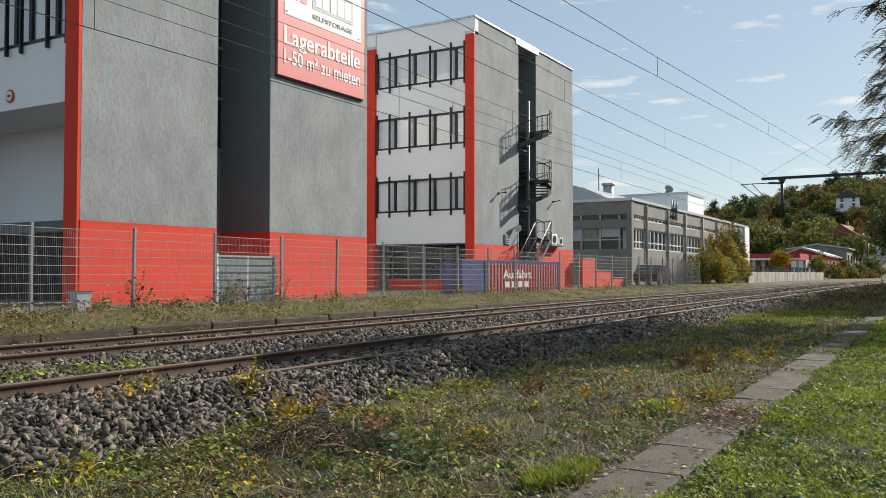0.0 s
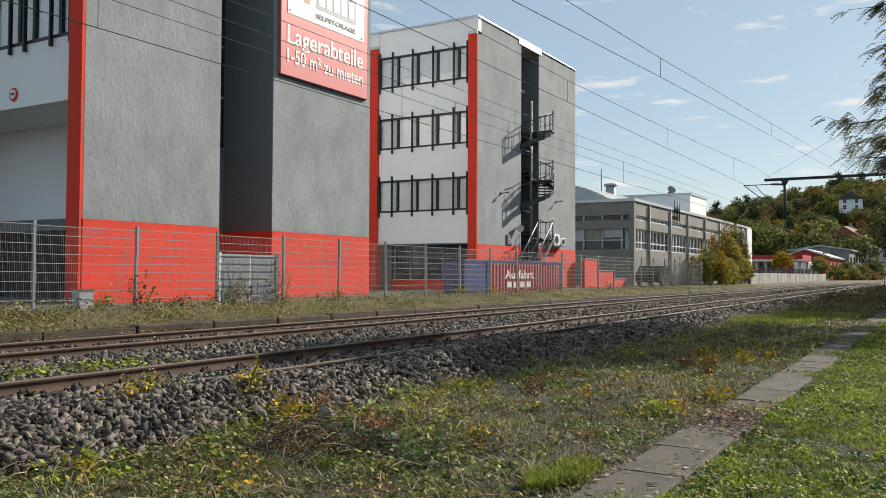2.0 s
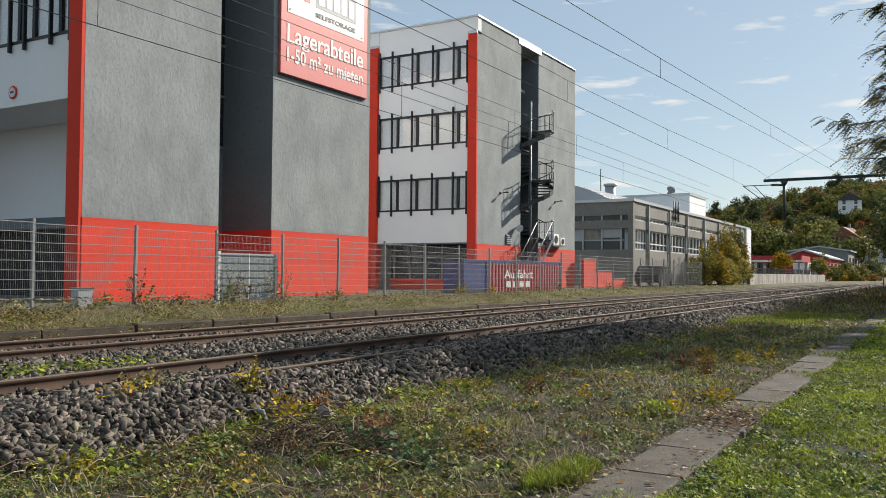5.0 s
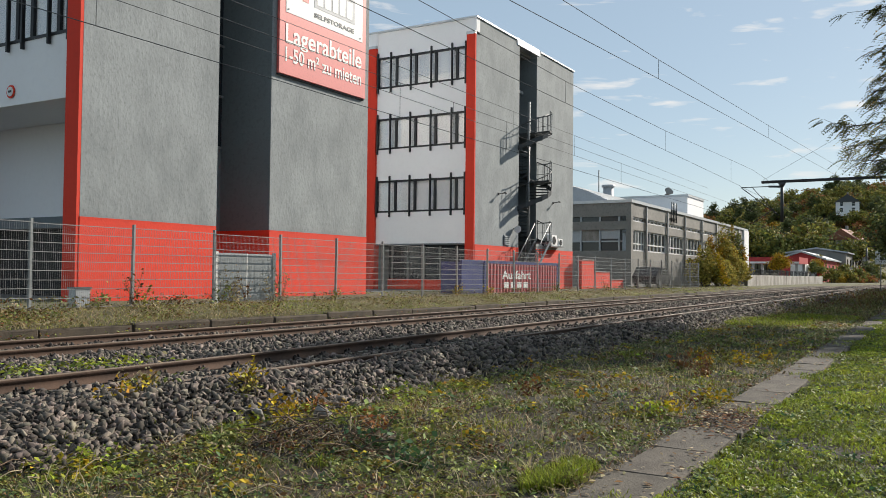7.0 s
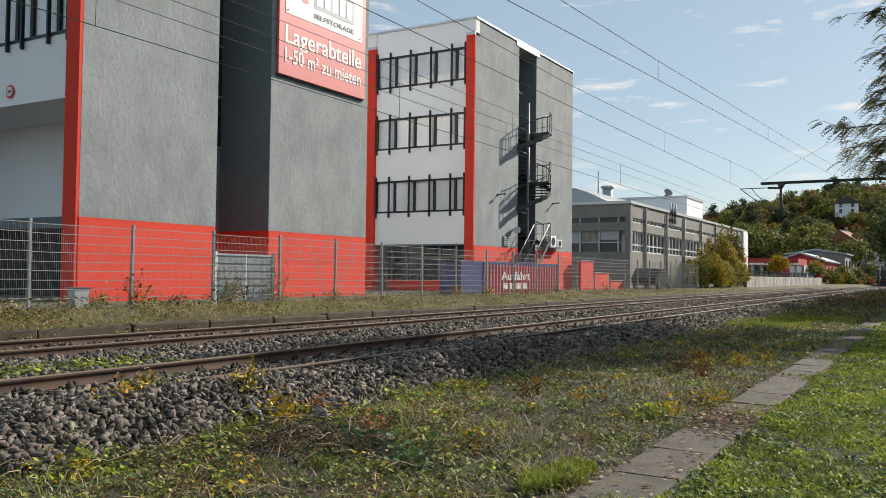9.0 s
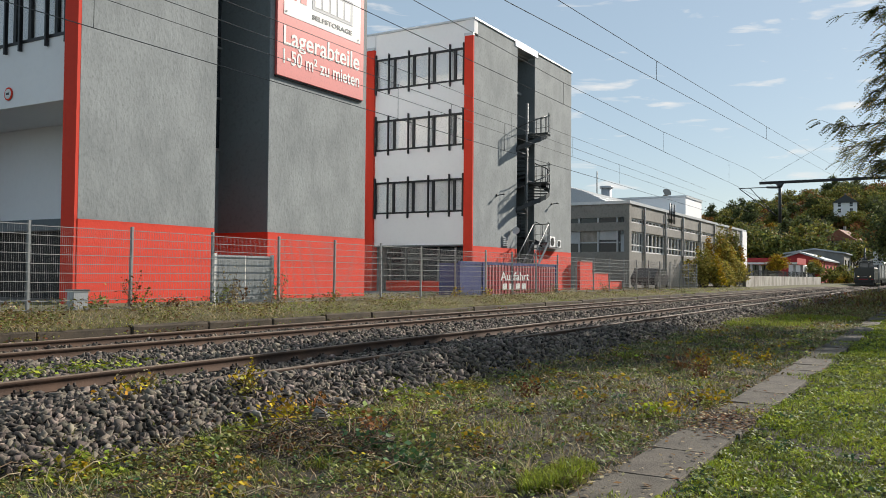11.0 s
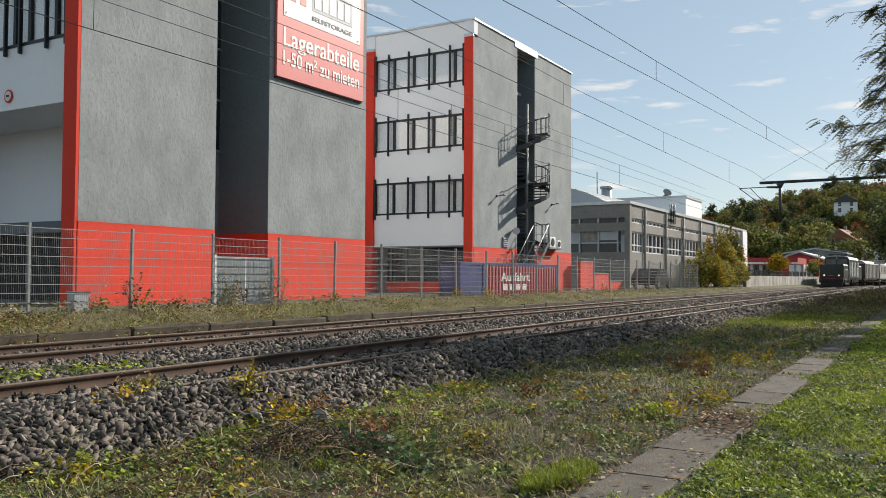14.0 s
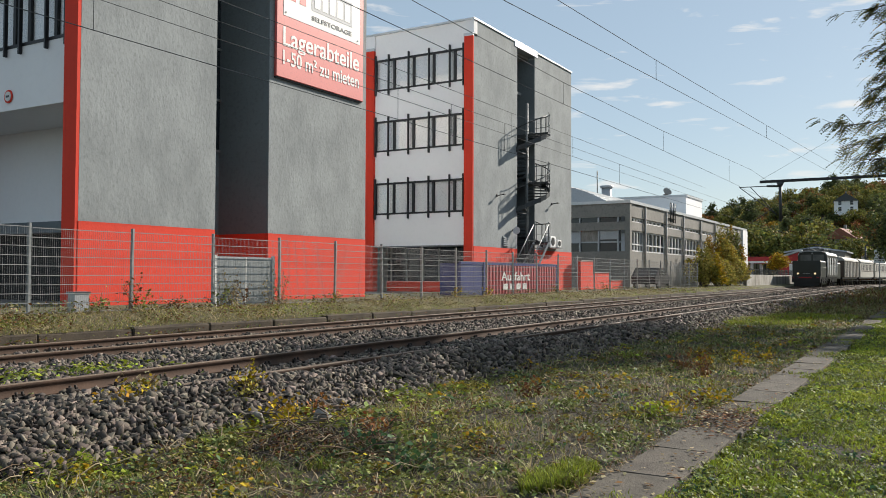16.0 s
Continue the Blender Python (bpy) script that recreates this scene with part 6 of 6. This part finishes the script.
# trees of the town and the hill
kinds_ = [
    tree("broadleaf_tree", 11, 4.6, [TREE_GREEN, TREE_OLIVE], "green broadleaf tree turning in autumn", 1250, 0.58, 3, 0.3, 0.95, 0.2),
    tree("broadleaf_tree", 12, 4.4, [TREE_OLIVE, TREE_GREEN], "olive broadleaf tree turning in autumn", 1250, 0.58, 3, 0.3, 0.95, 0.2),
    tree("broadleaf_tree", 13, 4.8, [TREE_DARK, TREE_GREEN], "dark green broadleaf tree", 1250, 0.58, 3, 0.3, 0.95, 0.2),
    tree("broadleaf_tree", 10, 4.2, [TREE_RUST, TREE_OLIVE], "rust-brown broadleaf tree in autumn", 1250, 0.58, 3, 0.3, 0.95, 0.2),
    tree("conifer_tree", 15, 2.4, [TREE_DARK, TREE_DARK], "slender dark green conifer on the hill", 1800, 0.55, 3, 0.3, 0.8, 0.5, 0.15),
    tree("golden_tree", 7.0, 1.9, [TREE_GOLD, YELLOW_LEAF], "small golden yellow autumn tree", 2600, 0.32, 3, 0.16, 0.7, 0.2, 0.2),
]
put(kinds_[5], 135, 20.65, 0.6, 0.62, 0, 0.95)
for i, (x, y) in enumerate(((215, 47), (232, 60), (248, 52), (205, 62))):
    if i < 5:
        put(kinds_[i], x, y, None, 1.0)
put(kinds_[4], 330, 60)
random.seed(11)
for i in range(225):
    x = random.uniform(235, 440)
    bear = random.uniform(2.0, 14.5)
    y = x * math.tan(radians(bear))
    if abs(y - 12 - float(bend(x))) < 7 or (abs(bear - 4.9) < 0.7 and 275 < x < 345):
        continue
    k = random.choices((0, 1, 2, 3, 4, 5), (4, 5, 2.5, 6, 2, 2.4))[0]
    again(kinds_[k], x, y, random.uniform(0.6, 1.0) * (1.2 if k == 5 else 1), random.uniform(0, 360))
for i in range(70):
    x, bear = random.uniform(425, 540), random.uniform(0.5, 7.0)
    k = random.choices((0, 1, 2, 3, 4, 5), (4, 5, 2.5, 6, 2, 2.4))[0]
    again(kinds_[k], x, x * math.tan(radians(bear)), random.uniform(0.7, 1.2), random.uniform(0, 360))
for x, y, k, s in ((227, 16.4, 1, 0.75), (229, 20.4, 0, 0.8), (231, 24.0, 2, 0.8), (224, 18.6, 0, 0.7), (322, 22.5, 0, 0.7), (321, 25.5, 1, 0.68), (322, 28.5, 3, 0.7), (321, 31, 2, 0.7), (335, 18.5, 2, 0.8), (342, 16.5, 0, 0.9), (350, 19, 1, 0.9), (345, 38, 1, 0.8), (352, 35, 3, 0.8), (340, 41, 0, 0.8), (358, 40, 2, 0.9), (240, 18.6, 0, 0.4), (252, 19.6, 3, 0.42), (266, 19.0, 1, 0.45), (280, 20.5, 2, 0.45), (292, 20.2, 0, 0.5), (305, 19.8, 3, 0.5), (320, 21.0, 2, 0.5), (300, 21.8, 1, 0.45), (306, 24.5, 0, 0.4), (310, 31.5, 2, 0.6), (250, 19.5, 0, 0.5), (252, 24.5, 1, 0.5), (225, 41, 1, 1.0), (228, 37, 0, 1.1), (222, 33, 0, 1.0), (230, 29.5, 1, 1.1), (224, 26, 0, 0.95), (232, 45, 2, 1.0), (220, 50, 3, 0.9), (226, 55, 1, 0.9), (172, 19.8, 5, 0.6), (178, 20.8, 1, 0.45), (165, 19.0, 0, 0.35), (185, 22.5, 5, 0.7)):
    again(kinds_[k], x, y, s, random.uniform(0, 360))

# shrubs on the bank past the concrete wall, their crowns down to the ground
for x, y, k, s in ((154, 15.4, 1, 0.36), (158, 14.8, 5, 0.6), (161, 14.2, 1, 0.45), (165, 13.6, 3, 0.45), (169, 13.0, 0, 0.45), (173, 12.2, 3, 0.5), (178, 11.6, 2, 0.5), (184, 10.8, 1, 0.5)):
    again(kinds_[k], x, y, s, random.uniform(0, 360), 0.3 - 4.2 * s)

# ---- town behind ----


def house(x, y, w, d, h, wall, roof, label, turn=0, floors=2, z=None):
    t = thing("house", 0, 0, 0, label, "house")
    t.matrix_basis = pose(x, y, (float(ground_z(x, y)) - 1.0) if z is None else z, rz=turn)
    part("wall", B(0, w, 0, d, -3.5, h), wall, t)
    bm = bmesh.new()
    prism(bm, [(-0.4, h), (d + 0.4, h), (d / 2, h + d * 0.38)], 0, -0.4, w + 0.4)
    r = part("roof", bm, roof, t)
    part("chimney", B(w * 0.6, w * 0.6 + 0.6, d / 2 - 0.3, d / 2 + 0.3, h + 1, h + d * 0.38 + 1.0), CONCRETE_GREY, r)
    for k in range(floors):
        z0 = h * (k + 0.35) / floors
        for i in range(2):
            yy = d * (i + 0.5) / 2
            wn_ = part("window", B(-0.05, 0.0, yy - 0.5, yy + 0.5, z0, z0 + 1.4), GLASS_DARK, t)
            part("frame", B(-0.08, -0.05, yy - 0.5, yy + 0.5, z0 + 0.65, z0 + 0.75), SIGN_WHITE, wn_)
            xx = w * (i + 0.5) / 2
            part("window", B(xx - 0.5, xx + 0.5, -0.05, 0.0, z0, z0 + 1.4), GLASS_DARK, t)
    return t


house(330, 23.8, 8, 7.6, 4.2, WHITE_RENDER, DARK_STEEL, "white house with a dark roof on the wooded hill", 4, 2, 24.3)
house(236, 17.6, 8, 7.5, 2.2, CONCRETE_LIGHT, ROOF_TILE, "pale house with a red tiled roof below the hill", -10, 1, 9.0)
house(255, 55.0, 11, 9, 6, CONCRETE_LIGHT, ROOF_TILE, "house with a red tiled roof among trees", 15, 2)


def hall(x, y, w, d, h, rise, wall, roof, label):
    t = thing("industrial_hall", x, y, 0.4, label, "industrial hall")
    bm = bmesh.new()
    prism(bm, [(0, 0), (d, 0), (d, h), (d / 2, h + rise), (0, h)], 0, 0, w)
    part("wall", bm, wall, t)
    bm = bmesh.new()
    prism(bm, [(-0.5, h), (d / 2, h + rise + 0.02), (d + 0.5, h), (d + 0.5, h + 0.3), (d / 2, h + rise + 0.35), (-0.5, h + 0.3)], 0, -0.5, w + 0.5)
    part("roof", bm, roof, t)
    part("gate", B(-0.05, 0, d * 0.15, d * 0.4, 0, h * 0.7), SHED_GREY, t)
    for k in range(6):
        part("window", B(w * (k + 0.3) / 6, w * (k + 0.7) / 6, -0.05, 0, h * 0.55, h * 0.8), GLASS_DARK, t)
    return t


hall(175, 18.8, 40, 8, 4.4, 1.5, SHED_RED, SHED_GREY, "red sheet metal hall with a pale roof")
hall(205, 17.5, 45, 12, 6.5, 1.0, CONCRETE_GREY, SHED_GREY, "long grey hall with a pale roof")
st = thing("petrol_canopy", 0, 0, 0.4, "flat red and white canopy on posts", "canopy")
part("roof", B(140, 150, 18.5, 26, 3.2, 4.2), SHED_RED, st)
part("edge", B(139.9, 140, 18.5, 26, 3.2, 3.5), SIGN_WHITE, st)
for x, y in ((141, 19), (149, 19), (141, 25.5), (149, 25.5)):
    part("post", B(x - 0.2, x + 0.2, y - 0.2, y + 0.2, 0, 3.2), SHED_GREY, st)
lp = thing("street_lamp", 118, 22.5, 0.4, "slim grey street lamp with a flat head", "street lamp")
bm = bmesh.new()
rod(bm, (0, 0, 0), (0, 0, 6.4), 0.09, 8, 0.06)
part("pole", bm, DARK_STEEL, lp)
part("head", B(-0.5, 0.5, -0.6, 0.2, 6.4, 6.6, bevel=0.04), DARK_STEEL, lp)
box_van = thing("box_trailer", 0, 0, 0.4, "white box trailer parked by the red hall", "trailer")
part("body", B(160, 168, 20.3, 22.6, 1.1, 3.4, bevel=0.05), SIGN_WHITE, box_van)
for x in (162, 166):
    bm = bmesh.new()
    rod(bm, (x, 20.4, 0.5), (x, 22.5, 0.5), 0.5, 16)
    part("wheel", bm, BLACK_STEEL, box_van)
sb = thing("trackside_board", 98.0, 5.1, 0.1, "white trackside signal board on a post", "signal")
part("post", rod(bmesh.new(), (0, 0, -0.1), (0, 0, 2.9), 0.05, 10), GALVANISED, sb)
part("board", B(-0.03, 0.03, -0.5, 0.5, 2.8, 4.4, bevel=0.02), SIGN_WHITE, sb)
part("lamp_housing", rod(bmesh.new(), (-0.12, -0.1, 3.4), (-0.03, -0.1, 3.4), 0.2, 16), BLACK_STEEL, sb)
# low fence above the concrete wall
rf = thing("mesh_fence", 82, 16.4, 0.6, "low dark mesh fence above the concrete wall", "fence")
pst = part("post", B(-0.03, 0.03, -0.03, 0.03, 0, 1.7), DARK_STEEL, rf)
bm = bmesh.new()
for k in range(13):
    box(bm, 0.03 + k * 0.2, 0.05 + k * 0.2, -0.01, 0.01, 0.1, 1.65)
for k in range(5):
    box(bm, 0.03, 2.5, -0.012, 0.012, 0.15 + k * 0.36, 0.17 + k * 0.36)
pnl = part("mesh_panel", bm, DARK_STEEL, rf)
for i in range(1, 18):
    yy = float(bend(82 + 2.52 * i))
    shared("post", pst.data, rf, pose(2.52 * i, yy, 0))
    shared("mesh_panel", pnl.data, rf, pose(2.52 * i, yy, 0))

# ---- what moves ----


def motions():
    """The train rolls in from afar along the far track at an even pace."""
    stops = [(float(t), 96.7 + 9.6 * (16 - t)) for t in range(17)]
    for ob, back in TRAIN:
        rows = []
        for t, x in stops:
            x += back
            rows.append((t, pose(x, FAR_Y + float(bend(x)), RAIL_Z, rz=turn_at(x))))
        walk(ob, rows)


motions()
